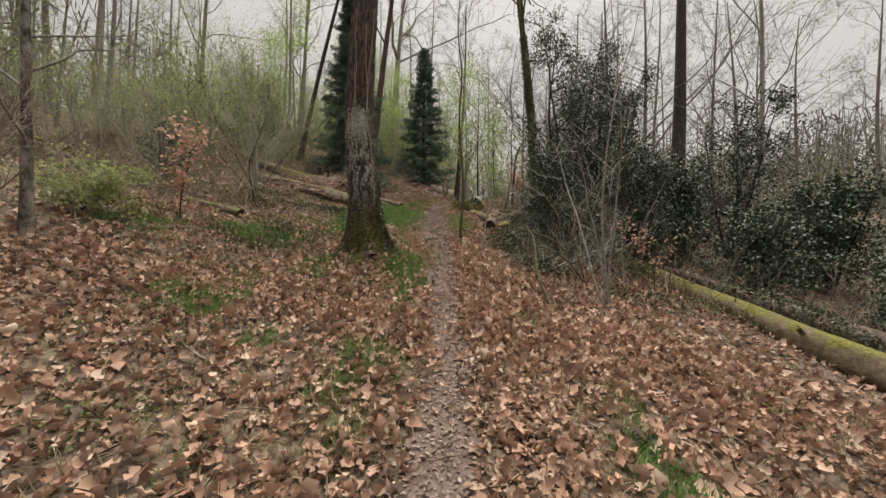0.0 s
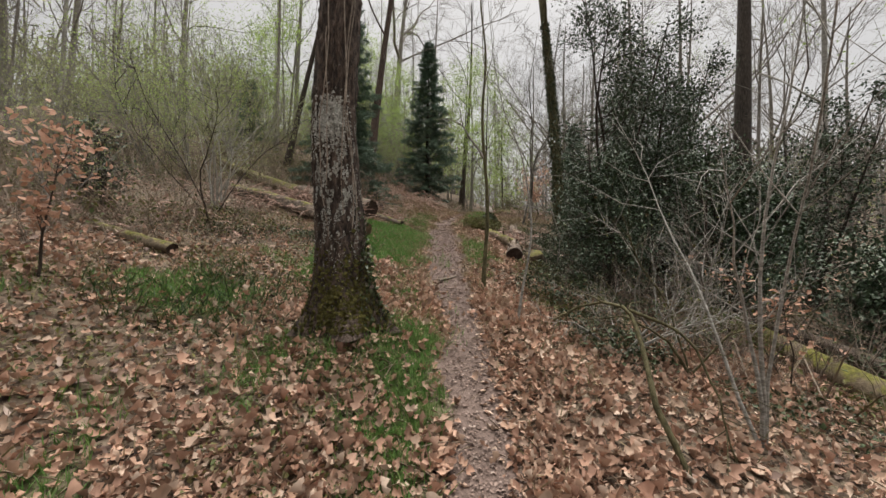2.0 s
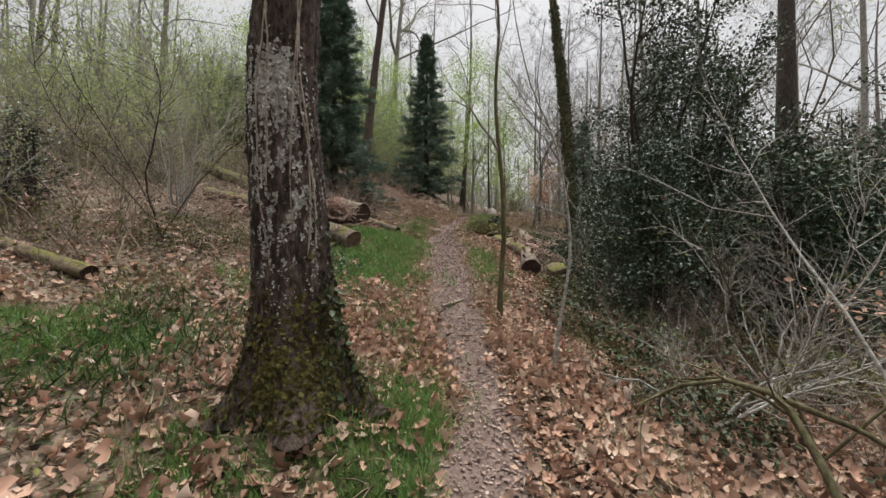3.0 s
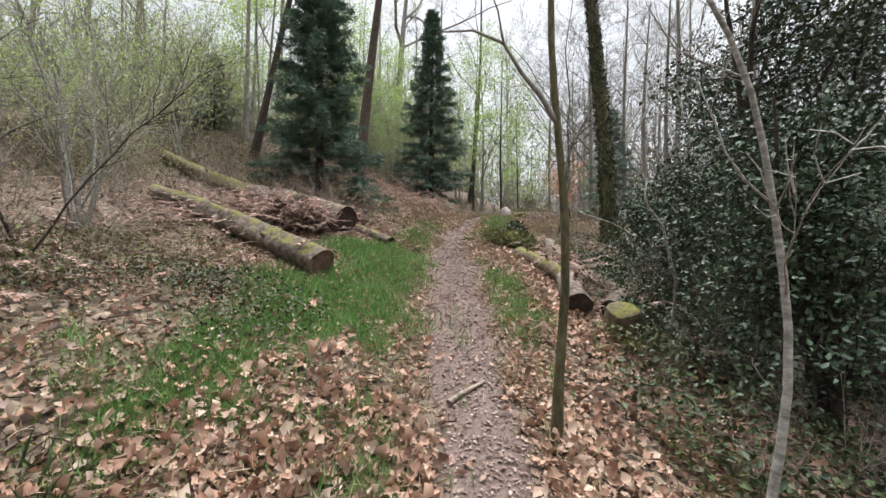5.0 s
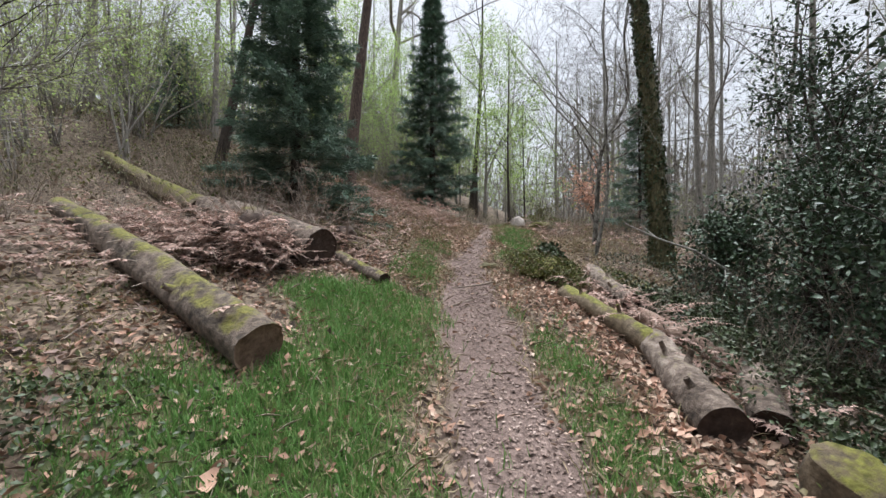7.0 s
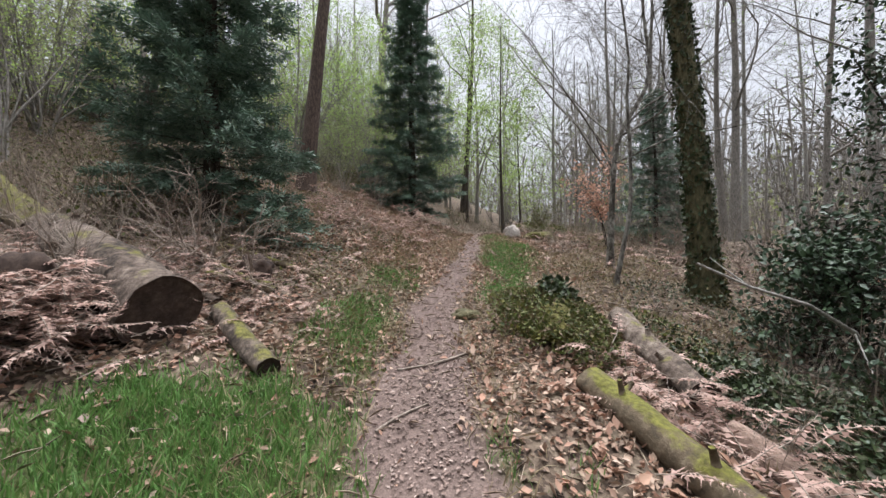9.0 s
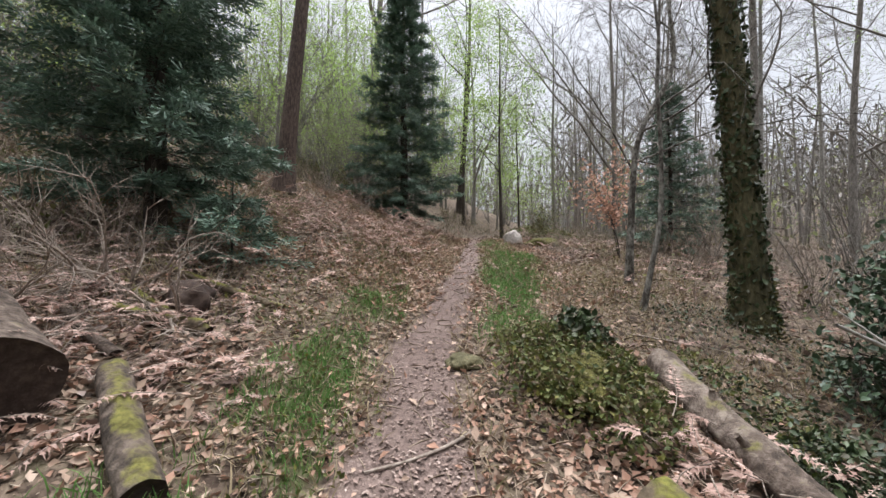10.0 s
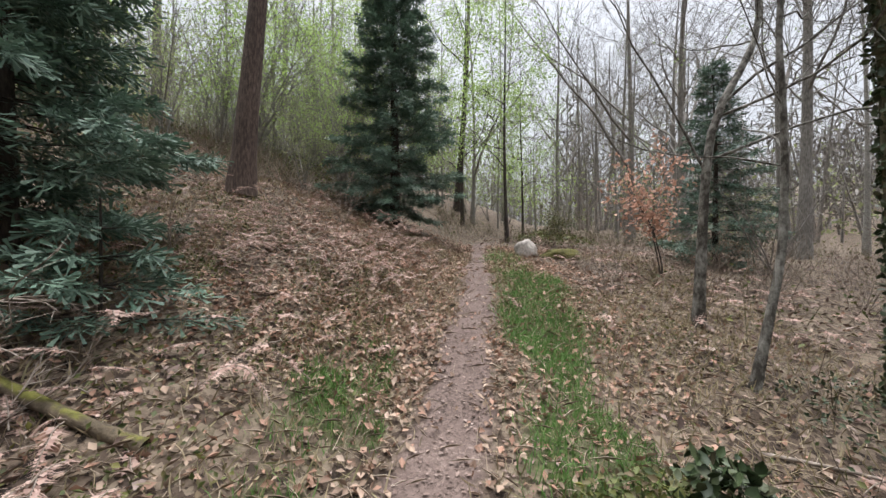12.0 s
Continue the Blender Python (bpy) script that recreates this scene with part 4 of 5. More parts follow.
# ---------- conifers ----------
spruce("spruce_tree", stand(-3.9, 15.4), 8.6, 3.0, "dense dark green spruce behind the felled logs", 3, 0.07, 1.7)
spruce("spruce_tree", stand(-1.15, 21.9), 8.8, 3.4, "slim dark green spruce beside the trail", 4, 0.06, 1.5)
spruce("spruce_tree", stand(6.1, 20.2), 4.6, 2.4, "small dark spruce among bare trees", 6, 0.05, 0.8)
spruce("spruce_tree", stand(-2.6, 14.9), 0.9, 1.5, "low young spruce beside the dead bracken", 8, 0.05, 0.8)
spruce("spruce_tree", stand(-9.5, 19.5), 3.0, 1.8, "young spruce on the wooded slope", 9, 0.05, 0.7)

# ---------- hollies ----------
holly("holly_tree", stand(3.4, 9.8), 6.2, 3.2, "dense dark glossy holly beside the trail", 41, 16000, 0.055, 4)
holly("holly_tree", stand(4.9, 11.7), 6.0, 3.2, "dense dark glossy holly in the scrub", 42, 9500, 0.062, 4)
holly("holly_tree", stand(2.5, 8.2), 2.7, 2.1, "dark holly skirting the trail", 43, 12000, 0.047, 4, 0.03)
holly("holly_tree", stand(8.3, 10.6), 5.4, 3.4, "open dark holly against the sky", 44, 10000, 0.075, 4)
holly("holly_tree", stand(6.2, 13.6), 5.0, 3.0, "open dark holly against the pale sky", 45, 8000, 0.08, 4)
holly("holly_bush", stand(9.8, 9.2), 3.0, 3.8, "broad dark evergreen bush", 46, 12000, 0.085, 4, 0.03)
holly("holly_bush", stand(5.6, 9.0), 2.6, 2.8, "dark evergreen bush behind the saplings", 49, 12000, 0.075, 4, 0.03)
holly("holly_bush", stand(4.3, 8.2), 3.4, 2.2, "tall dark holly bush behind bare saplings", 50, 12000, 0.06, 4, 0.03)
holly("holly_bush", stand(3.9, 13.2), 1.7, 2.2, "low dark evergreen bush under the oak", 47, 5000, 0.07, 4, 0.03)
holly("holly_tree", stand(4.5, 10.3), 5.6, 2.8, "dark holly crowded among the others", 56, 11000, 0.06, 4)
holly("holly_bush", stand(3.5, 11.4), 2.3, 2.0, "dark holly bush above the ivy", 57, 8000, 0.055, 4, 0.03)
holly("holly_bush", stand(5.6, 11.2), 3.0, 2.4, "dark holly bush in the scrub", 58, 7000, 0.065, 4, 0.03)
holly("holly_bush", stand(7.0, 7.9), 2.2, 2.6, "dark evergreen bush behind the fallen trunks", 59, 7000, 0.075, 4, 0.03)
holly("holly_bush", stand(8.6, 6.4), 2.0, 2.8, "dark evergreen bush behind the fallen trunks", 60, 7000, 0.075, 4, 0.03)
holly("holly_bush", stand(-6.8, 9.0), 1.6, 1.4, "small dull green evergreen bush on the slope", 48, 2200, 0.06, 3, 0.03)

# ---------- shrubs and saplings ----------
shrub("hazel_shrub", stand(-5.2, 10.1), 3.6, 9, "many-stemmed hazel shrub just coming into leaf", BARK_PALE, 81, 0.26, 15, DULL, 0.03, 7, 0.15, 0.02)
shrub("hazel_shrub", stand(-4.7, 9.0), 3.2, 4, "crooked dark-stemmed hazel hazed with young leaves", BARK_DARK, 80, 0.45, 16, DULL, 0.028, 11, 0.18, 0.014, wander=0.16)
shrub("hazel_shrub", stand(-6.3, 7.9), 2.6, 6, "bare twiggy hazel shrub", BARK_GREY_HAZED, 82, 0.4, 12, DULL, 0.03, 5, 0.16, 0.018)
beech = shrub("beech_sapling", stand(-4.0, 5.45), 1.25, 1, "small beech sapling holding copper dead leaves", BARK_DARK, 83, 0.05, 16, COPPER, 0.075, 3, 0.05, 0.012, LEAF_V, LEAF_F)
shrub("beech_sapling", stand(4.1, 18.9), 2.3, 2, "beech sapling holding copper dead leaves", BARK_DARK, 84, 0.15, 18, COPPER, 0.085, 4, 0.07, 0.014, LEAF_V, LEAF_F)
shrub("beech_sapling", stand(3.6, 6.3), 1.3, 3, "beech sapling with a few copper dead leaves", BARK_DARK, 85, 0.4, 8, COPPER, 0.07, 1, 0.05, 0.01, LEAF_V, LEAF_F)
shrub("beech_sapling", stand(7.2, 15.0), 1.4, 2, "beech sapling with copper dead leaves", BARK_DARK, 86, 0.3, 10, COPPER, 0.075, 2, 0.06, 0.01, LEAF_V, LEAF_F)
shrub("sapling_clump", stand(2.2, 4.95), 3.8, 4, "clump of thin bare grey saplings among leaves", BARK_PALE, 87, 0.2, 7, None, thick=0.016, first=0.35)
shrub("sapling_clump", stand(3.5, 7.2), 2.6, 5, "tangle of thin bare saplings", BARK_GREY_HAZED, 88, 0.35, 12, None, thick=0.016)
shrub("sapling_clump", stand(1.75, 6.1), 1.5, 7, "low tangle of bare arching twigs", BARK_PALE, 89, 1.2, 10, BRAMBLE, 0.035, 1, 0.03, thick=0.015, wander=0.16)
shrub("sapling_clump", stand(2.6, 6.7), 1.9, 8, "low tangle of bare arching twigs", BARK_PALE, 90, 1.0, 11, BRAMBLE, 0.035, 1, 0.03, thick=0.014, wander=0.16)
shrub("brush_pile", stand(-2.9, 13.75), 1.3, 12, "pile of dead branches and twigs on the bracken", TWIG, 97, 1.8, 8, None, thick=0.016, wander=0.18, category="brush pile")
shrub("brush_pile", stand(-2.75, 12.5), 0.9, 8, "dead branches heaped on the felled log", TWIG, 98, 1.8, 7, None, thick=0.012, wander=0.18, category="brush pile")
shrub("brush_pile", stand(-2.35, 13.55), 1.2, 14, "tangle of pale dead branches on the bank", TWIG, 99, 2.2, 9, None, thick=0.013, wander=0.2, category="brush pile")
shrub("brush_pile", stand(-3.3, 13.0), 1.3, 14, "tangle of pale dead branches behind the felled log", TWIG, 100, 1.9, 9, None, thick=0.013, wander=0.2, category="brush pile")
shrub("bramble_bush", stand(-4.5, 4.5), 0.8, 9, "yellowish green bramble bush on the bank", TWIG, 91, 0.8, 8, DULL, 0.055, 4, 0.06, 0.008, LEAF_V, LEAF_F, each=False)
shrub("twiggy_shrub", stand(-4.6, 3.2), 1.9, 10, "brown tangle of dead twigs on the bank", TWIG, 92, 0.6, 11, None, thick=0.015, each=False)
shrub("twiggy_shrub", stand(-3.6, 2.0), 1.2, 8, "brown tangle of dead twigs on the bank", TWIG, 93, 0.7, 10, None, thick=0.013, each=False)
shrub("twiggy_shrub", stand(2.5, 17.6), 1.0, 6, "bare brown twiggy undergrowth shrub", TWIG, 94, 0.6, 8, None, thick=0.007, each=False)
shrub("green_bush", stand(3.4, 23.0), 1.1, 9, "low fresh green bush beside the trail", TWIG, 95, 0.6, 9, BRAMBLE, 0.05, 5, 0.09, 0.008, each=False)

# twiggy, half-leafed undergrowth over the slope and the valley: a few kinds, repeated
kinds = [shrub("hazel_shrub", stand(-9.5, 14.0), 3.2, 7, "thin hazel shrub hazed with young leaves", BARK_GREY_HAZED, 101, 0.35, 9, DULL, 0.055, 6, 0.2, 0.02, each=False, group="undergrowth", subs=1),
         shrub("hazel_shrub", stand(-12, 18.0), 4.2, 7, "thin hazel shrub hazed with fresh leaves", BARK_GREY_HAZED, 102, 0.28, 9, FRESH, 0.06, 5, 0.22, 0.02, each=False, group="undergrowth", subs=1),
         shrub("bare_shrub", stand(-8.2, 11.4), 2.0, 9, "bare brown shrub of fine twigs", TWIG, 103, 0.6, 9, None, thick=0.012, each=False, group="undergrowth", subs=2, first=0.08),
         shrub("bare_shrub", stand(7.5, 17.2), 3.2, 8, "bare grey shrub of fine twigs", BARK_GREY_HAZED, 104, 0.4, 11, None, thick=0.014, each=False, group="undergrowth", subs=3, first=0.12)]
rng = np.random.RandomState(9)


def clear(x, y):
    """Keeps the undergrowth off the trail, the logs and the spruces."""
    u = x - float(trail_x(y))
    return not (-7.2 < u < 4.2 and y < 16 or -2.6 < u < 3.0 and y < 24.5 or abs(u) < 1.7)


spots = []
while len(spots) < 190:
    i = len(spots)
    if i < 100:
        x, y = rng.uniform(-22, -5.0), rng.uniform(9, 34)
        p = [0.42, 0.30, 0.20, 0.08]
    elif i < 140:
        x, y = rng.uniform(5.0, 20), rng.uniform(9, 36)
        p = [0.16, 0.04, 0.4, 0.4]
    elif i < 165:
        x, y = rng.uniform(-8, -2.2), rng.uniform(20.5, 31)
        p = [0.25, 0.6, 0.05, 0.1]
    else:
        x, y = rng.uniform(-10, 12), rng.uniform(24, 40)
        p = [0.3, 0.45, 0.1, 0.15]
    if clear(x, y):
        spots.append((x, y))
        copy_thing(kinds[rng.choice(4, p=p)], stand(x, y, rng.uniform(0, 360), s=rng.uniform(0.7, 1.4)))
# low brown scrub close to the trail
low = [(2.6, 7.6), (3.4, 8.4), (4.4, 7.6), (5.2, 6.9), (3.0, 10.9), (4.6, 9.9), (6.2, 8.0), (7.4, 7.4), (3.0, 12.6), (4.8, 14.2), (5.6, 15.8), (4.9, 17.6), (3.9, 20.6), (6.4, 17.6), (7.2, 13.0), (2.7, 19.0), (5.0, 19.2),
       (-5.0, 6.3), (-5.9, 5.4), (-4.9, 7.6), (-6.4, 6.8), (-7.3, 8.3), (-4.2, 9.3), (-5.2, 2.2), (-4.8, 8.7), (-6.6, 10.6), (-6.1, 11.6), (-3.1, 16.4), (-5.4, 16.2), (-2.5, 17.6), (-4.6, 17.9), (-1.9, 19.4), (-3.0, 20.5), (-5.9, 14.4), (-3.5, 14.4)]
for i in range(44):
    low.append((rng.uniform(-12, -4.8), rng.uniform(8.5, 19)) if i < 24 else (rng.uniform(4.6, 13), rng.uniform(7, 24)))
low += [(0.3, 26.6), (1.4, 27.6), (2.6, 28.2), (-0.8, 25.4), (3.6, 26.2)]
for x, y in low:
    copy_thing(kinds[2], stand(x, y, rng.uniform(0, 360), s=rng.uniform(0.3, 0.62)))

# ---------- the wood round about: five kinds of tree, repeated ----------
wood = [tree("oak_tree", stand(-14, 21), 16, 0.15, "tall thin bare tree on the wooded slope", BARK_GREY_HAZED, 201, (0.03, 0), 0.25, 11, 0.24, 5, 6, group="woodland trees", bow=0.02),
        tree("birch_tree", stand(-10.5, 24), 15, 0.11, "tall thin pale tree in first leaf", BARK_PALE, 202, (0.02, 0), 0.28, 11, 0.22, 5, 4, FRESH, 0.08, 2, 0.3, group="woodland trees", bow=0.02),
        tree("oak_tree", stand(9.5, 26), 14, 0.15, "bare grey tree with fine spreading twigs", BARK_GREY_HAZED, 203, (-0.03, 0), 0.2, 12, 0.34, 6, 7, group="woodland trees", bow=0.03, fork=3),
        tree("birch_tree", stand(12, 21), 13, 0.11, "bare tree with a hazy crown of fine twigs", BARK_GREY_HAZED, 204, (0.0, 0.0), 0.18, 12, 0.3, 6, 7, DULL, 0.06, 1, 0.2, group="woodland trees", bow=0.03),
        tree("pole_tree", stand(-8.5, 21.5), 13, 0.07, "very thin bare pole of a tree on the slope", BARK_GREY_HAZED, 205, (0.05, 0.0), 0.35, 9, 0.16, 4, 5, group="woodland trees", bow=0.03)]
n = 0
while n < 124:
    if n < 60:
        x, y = rng.uniform(-34, -7), rng.uniform(15, 60)
        kd = wood[rng.choice(5, p=[0.3, 0.2, 0.06, 0.06, 0.38])]
    elif n < 92:
        x, y = rng.uniform(-8, 16), rng.uniform(31, 70)
        kd = wood[rng.choice(5, p=[0.15, 0.2, 0.3, 0.35, 0.0])]
    else:
        x, y = rng.uniform(7.5, 38), rng.uniform(13, 60)
        kd = wood[rng.choice(5, p=[0.1, 0.08, 0.42, 0.4, 0.0])]
    if clear(x, y):
        n += 1
        copy_thing(kd, stand(x, y, rng.uniform(0, 360), 0.1, rng.uniform(0.75, 1.3)))
for i, (x, y) in enumerate(((9.5, 22.0), (12.5, 17.0), (7.8, 27.0))):
    copy_thing(wood[2 + i % 2], stand(x, y, i * 70, 0.1, 0.85 + 0.06 * (i % 4)))
for i in range(16):
    a = radians(150 + i * 15)
    copy_thing(wood[i % 4], stand(22 * math.cos(a), -6 + 15 * math.sin(a), i * 50, 0.1))

# far woods round the front: too many to count
k = 800
fa, fd = rng.uniform(-1.25, 1.15, k), rng.uniform(45, 115, k)
fx, fy = np.sin(fa) * fd, 6 + np.cos(fa) * fd
fz = ground_z(fx, fy)
fh = rng.uniform(9, 16, k)
up = turns(k, rng, 0.1)
stem_v = [(0.012, 0, 0), (-0.006, 0.011, 0), (-0.006, -0.011, 0), (0.002, 0, 1), (-0.001, 0.002, 1), (-0.001, -0.002, 1)]
stem_f = [(0, 1, 4, 3), (1, 2, 5, 4), (2, 0, 3, 5)]
woods = thing("far_woods", Matrix.Identity(4), "distant bare and half-leafed woodland on the hillsides", "woodland", kind="stuff")
# no air haze here: the trunks and twigs are paled by their bark colour
part("trunks", scatter("trunks", stem_v, stem_f, np.stack([fx, fy, fz], -1), up, fh), BARK_GREY_HAZED, woods, kind="stuff")
per = 70
ti = np.repeat(np.arange(k), per)
h = rng.uniform(0.12, 1.0, k * per)
sp = fh[ti] * 0.22 * (1.1 - 0.7 * h)
pos = np.stack([fx[ti] + rng.normal(0, 1, k * per) * sp, fy[ti] + rng.normal(0, 1, k * per) * sp, fz[ti] + h * fh[ti]], -1)
part("twigs", scatter("twigs", STRIP_V, STRIP_F, pos, turns(k * per, rng, 1.2), rng.uniform(0.5, 1.6, k * per)), BARK_GREY_HAZED, woods, kind="stuff")
ti = np.concatenate([np.repeat(np.where(fx < 6)[0], 44), np.repeat(np.where(fx >= 6)[0], 22)])
h = rng.uniform(0.02, 0.6, len(ti))
pos = np.stack([fx[ti] + rng.normal(0, 1.6, len(ti)), fy[ti] + rng.normal(0, 1.6, len(ti)), fz[ti] + h * fh[ti]], -1)
part("foliage", scatter("foliage", FOLD_V, FOLD_F, pos, turns(len(ti), rng, 1.0), rng.uniform(0.25, 0.6, len(ti))), DULL, woods, kind="stuff")

# ---------- felled logs ----------
log("felled_log", (-1.9, 9.95), (-6.3, 12.75), 0.175, 0.15, "long felled log with moss on top beside the grass", LOG_PART, CUT_LIGHT, 1, "felled logs", 0.004, 26, 0.0)
log("felled_log", (-2.25, 12.2), (-4.75, 13.75), 0.27, 0.24, "thick felled log with a black weathered end", LOG_BARK, CUT_DARK, 2, "felled logs", 0.006, 26, 0.2)
log("felled_log", (-4.85, 13.8), (-8.8, 16.2), 0.2, 0.16, "felled log with yellow-green moss on top", LOG_MOSS, CUT_DARK, 3, "felled logs", 0.006, 22, 0.15)
log("felled_log", (-2.75, 12.1), (-4.2, 13.0), 0.13, 0.12, "felled log half buried in dead bracken", LOG_PART, CUT_DARK, 21, "felled logs", 0.01)
log("felled_log", (-1.36, 12.02), (-2.2, 12.8), 0.09, 0.085, "short thin fallen log with moss patches", LOG_PART, CUT_DARK, 4, "felled logs", 0.01)
log("felled_log", (1.24, 9.78), (1.46, 11.05), 0.16, 0.14, "felled log with peeling bark and a dark hollow end", LOG_BARK, CUT_DARK, 5, "felled logs", 0.01)
log("felled_log", (1.72, 9.95), (2.6, 11.3), 0.14, 0.12, "felled log under the holly with a dark end", LOG_BARK, CUT_DARK, 6, "felled logs", 0.01)
log("felled_log", (1.44, 11.0), (0.97, 12.25), 0.13, 0.11, "half-rotten log with bright moss on top", LOG_MOSS, CUT_DARK, 8, "felled logs", 0.01)
log("felled_log", (1.84, 12.2), (1.95, 13.8), 0.125, 0.12, "grey peeling fallen log beside the mound", LOG_BARK, CUT_DARK, 9, "felled logs", 0.01)
log("felled_log", (2.25, 10.85), (1.74, 11.85), 0.1, 0.09, "barkless reddish fallen log among leaves", LOG_BARE, CUT_LIGHT, 22, "felled logs", 0.01)
log("felled_log", (1.9, 8.7), (4.2, 9.3), 0.14, 0.12, "pale fallen log under the holly", LOG_BARK, CUT_DARK, 10, "felled logs", 0.01)
log("fallen_log", (5.05, 3.5), (4.3, 8.1), 0.22, 0.14, "moss-covered fallen trunk lying in leaves", LOG_MOSS, CUT_DARK, 11, bend=0.01)
log("fallen_log", (6.9, 4.4), (5.0, 8.3), 0.17, 0.13, "grey-green fallen trunk behind the mossy one", LOG_BARK, CUT_DARK, 23, bend=0.01)
log("fallen_log", (-4.0, 7.2), (-5.4, 7.6), 0.09, 0.07, "short mossy fallen branch on the bank", LOG_MOSS, CUT_DARK, 12)
log("fallen_branch", (-2.02, 13.5), (-2.75, 13.42), 0.06, 0.05, "broken mossy branch in the bracken", LOG_MOSS, CUT_DARK, 24, bend=0.03, sides=12)


def sawn_block():
    """A short sawn round standing askew beside the logs."""
    x, y = 1.58, 9.4
    top = thing("log_section", pose(x, y, gz(x, y) - 0.08, 14, -16, 20), "short sawn log section standing askew, mossy on top", "log", "felled logs")
    z = np.linspace(0, 0.42, 8)
    sh = Shape()
    ring = sh.tube(np.stack([0.015 * np.sin(z * 6), 0 * z, z], 1), 0.165 + 0.012 * np.sin(z * 9), 24, rough=0.14, seed=7)
    part("bark", sh, LOG_MOSS, top)
    cap, rim = Shape(), ring[-1]
    mid = rim.mean(0)
    cap.add(np.concatenate([rim, mid + (rim - mid) * 0.85 + (0, 0, 0.02), (mid + (0, 0, 0.012))[None]]), [q for j in range(24) for q in ((j, (j + 1) % 24, 24 + (j + 1) % 24, 24 + j), (24 + j, 24 + (j + 1) % 24, 48))])
    part("cut_end", cap, LOG_MOSS, top, "moss-grown sawn top")


sawn_block()
log("fallen_branch", (-1.95, 13.5), (-3.4, 14.1), 0.05, 0.035, "broken mossy branch in the bracken", LOG_MOSS, CUT_DARK, 14, bend=0.08, sides=10)
log("fallen_branch", (-1.6, 14.15), (-3.9, 14.6), 0.04, 0.03, "broken mossy branch in the bracken", LOG_MOSS, CUT_DARK, 15, bend=0.06, sides=10)
log("fallen_branch", (-2.3, 13.0), (-3.6, 13.9), 0.045, 0.03, "broken dead branch on the bracken", LOG_BARK, CUT_DARK, 16, bend=0.08, sides=10)


def lump(name, x, y, rx, ry, rz, label, category, mat, seed, rough=0.12, sink=0.3, cuts=4):
    bm = bmesh.new()
    bmesh.ops.create_icosphere(bm, subdivisions=cuts, radius=1)
    for v in bm.verts:
        p = v.co.copy()
        k = 1 + rough * noise.noise(p * 1.4 + Vector((seed, 0, 0))) * 2 + rough * 0.5 * noise.noise(p * 4 + Vector((0, seed, 0)))
        v.co = Vector((p.x * rx, p.y * ry, p.z * rz)) * k
    me = bpy.data.meshes.new(name)
    bm.to_mesh(me)
    bm.free()
    me.polygons.foreach_set("use_smooth", [True] * len(me.polygons))
    me.materials.append(mat)
    ob = new(name, me)
    ob.location = (x, y, gz(x, y) + rz * (1 - 2 * sink))
    return tagged(ob, label, category)


lump("boulder", 1.95, 20.5, 0.26, 0.24, 0.27, "pale rounded boulder beside the trail", "stone", STONE, 3)
lump("mossy_stone", 2.7, 20.3, 0.45, 0.3, 0.16, "low moss-covered stone in the leaves", "stone", MOSS_MAT, 5)
lump("tree_stump", -3.1, 11.95, 0.36, 0.32, 0.32, "dark rotten stump hung with dead bracken", "stump", CUT_DARK, 7, 0.4)
lump("tree_stump", -2.35, 13.75, 0.2, 0.18, 0.18, "small dark rotten stump in the bracken", "stump", CUT_DARK, 8, 0.2)
lump("turf_tuft", 0.12, 13.55, 0.16, 0.17, 0.055, "dull mossy tuft at the trail edge", "tuft", BARK_MOSSY, 9, 0.2)
mound = lump("earth_mound", 0.95, 13.3, 0.34, 0.42, 0.2, "mossy earth mound overgrown with bramble and ivy", "mound", MOSS_MAT, 11, 0.15, 0.22)
rng = np.random.RandomState(55)


def cloak(name, cx, cy, rx, ry, rz, count, size, mat, label, zoff=0.0, tv=LEAF_V, tf=LEAF_F):
    """Small leaves growing over a rise."""
    a, r = rng.uniform(0, 6.28, count), np.sqrt(rng.uniform(0, 1, count)) * 1.12
    x, y = cx + np.cos(a) * r * rx, cy + np.sin(a) * r * ry
    thin = rng.uniform(0, 1, count) < np.clip(0.75 + 0.6 * wave(x, y, 3.2, 91) - 0.35 * r ** 3, 0, 1)
    x, y, r = x[thin], y[thin], r[thin]
    count = len(x)
    z = ground_z(x, y) + rz * np.sqrt(np.clip(1 - (r / 1.12) ** 2, 0, 1)) + rng.uniform(-0.02, 0.11, count) * min(1, rz * 3) + zoff
    ob = new(name, scatter(name, tv, tf, np.stack([x, y, z], -1), turns(count, rng, 0.7), rng.uniform(0.5, 1.3, count) * size))
    ob.data.materials.append(mat)
    return tagged(ob, label, "ground plants", kind="stuff")


cloak("bramble_cover", 0.97, 13.3, 0.64, 0.74, 0.27, 7000, 0.052, BRAMBLE, "olive green bramble and moss over the mound", 0, FOLD_V, FOLD_F)
cloak("ivy_cover", 1.2, 13.75, 0.26, 0.25, 0.38, 500, 0.07, IVY, "dark ivy on top of the mound")
cloak("ivy_cover", -2.35, 8.9, 0.8, 0.7, 0.12, 2000, 0.042, IVY, "dark ivy spreading over the bank", 0, FOLD_V, FOLD_F)
cloak("ivy_cover", 3.4, 14.3, 0.9, 1.1, 0.15, 2200, 0.045, IVY, "ivy spreading below the oak", 0, FOLD_V, FOLD_F)
cloak("ivy_cover", 2.6, 11.4, 0.7, 1.5, 0.25, 2600, 0.055, IVY, "ivy and brambles over the fallen logs")
cloak("herb_patch", -2.9, 6.3, 1.05, 0.9, 0.02, 2600, 0.17, HERB, "dark green woodland herbs", -0.02, BLADE_V, BLADE_F)
cloak("herb_patch", -4.6, 5.2, 0.5, 0.6, 0.15, 800, 0.06, BRAMBLE, "green herbs on the bank")
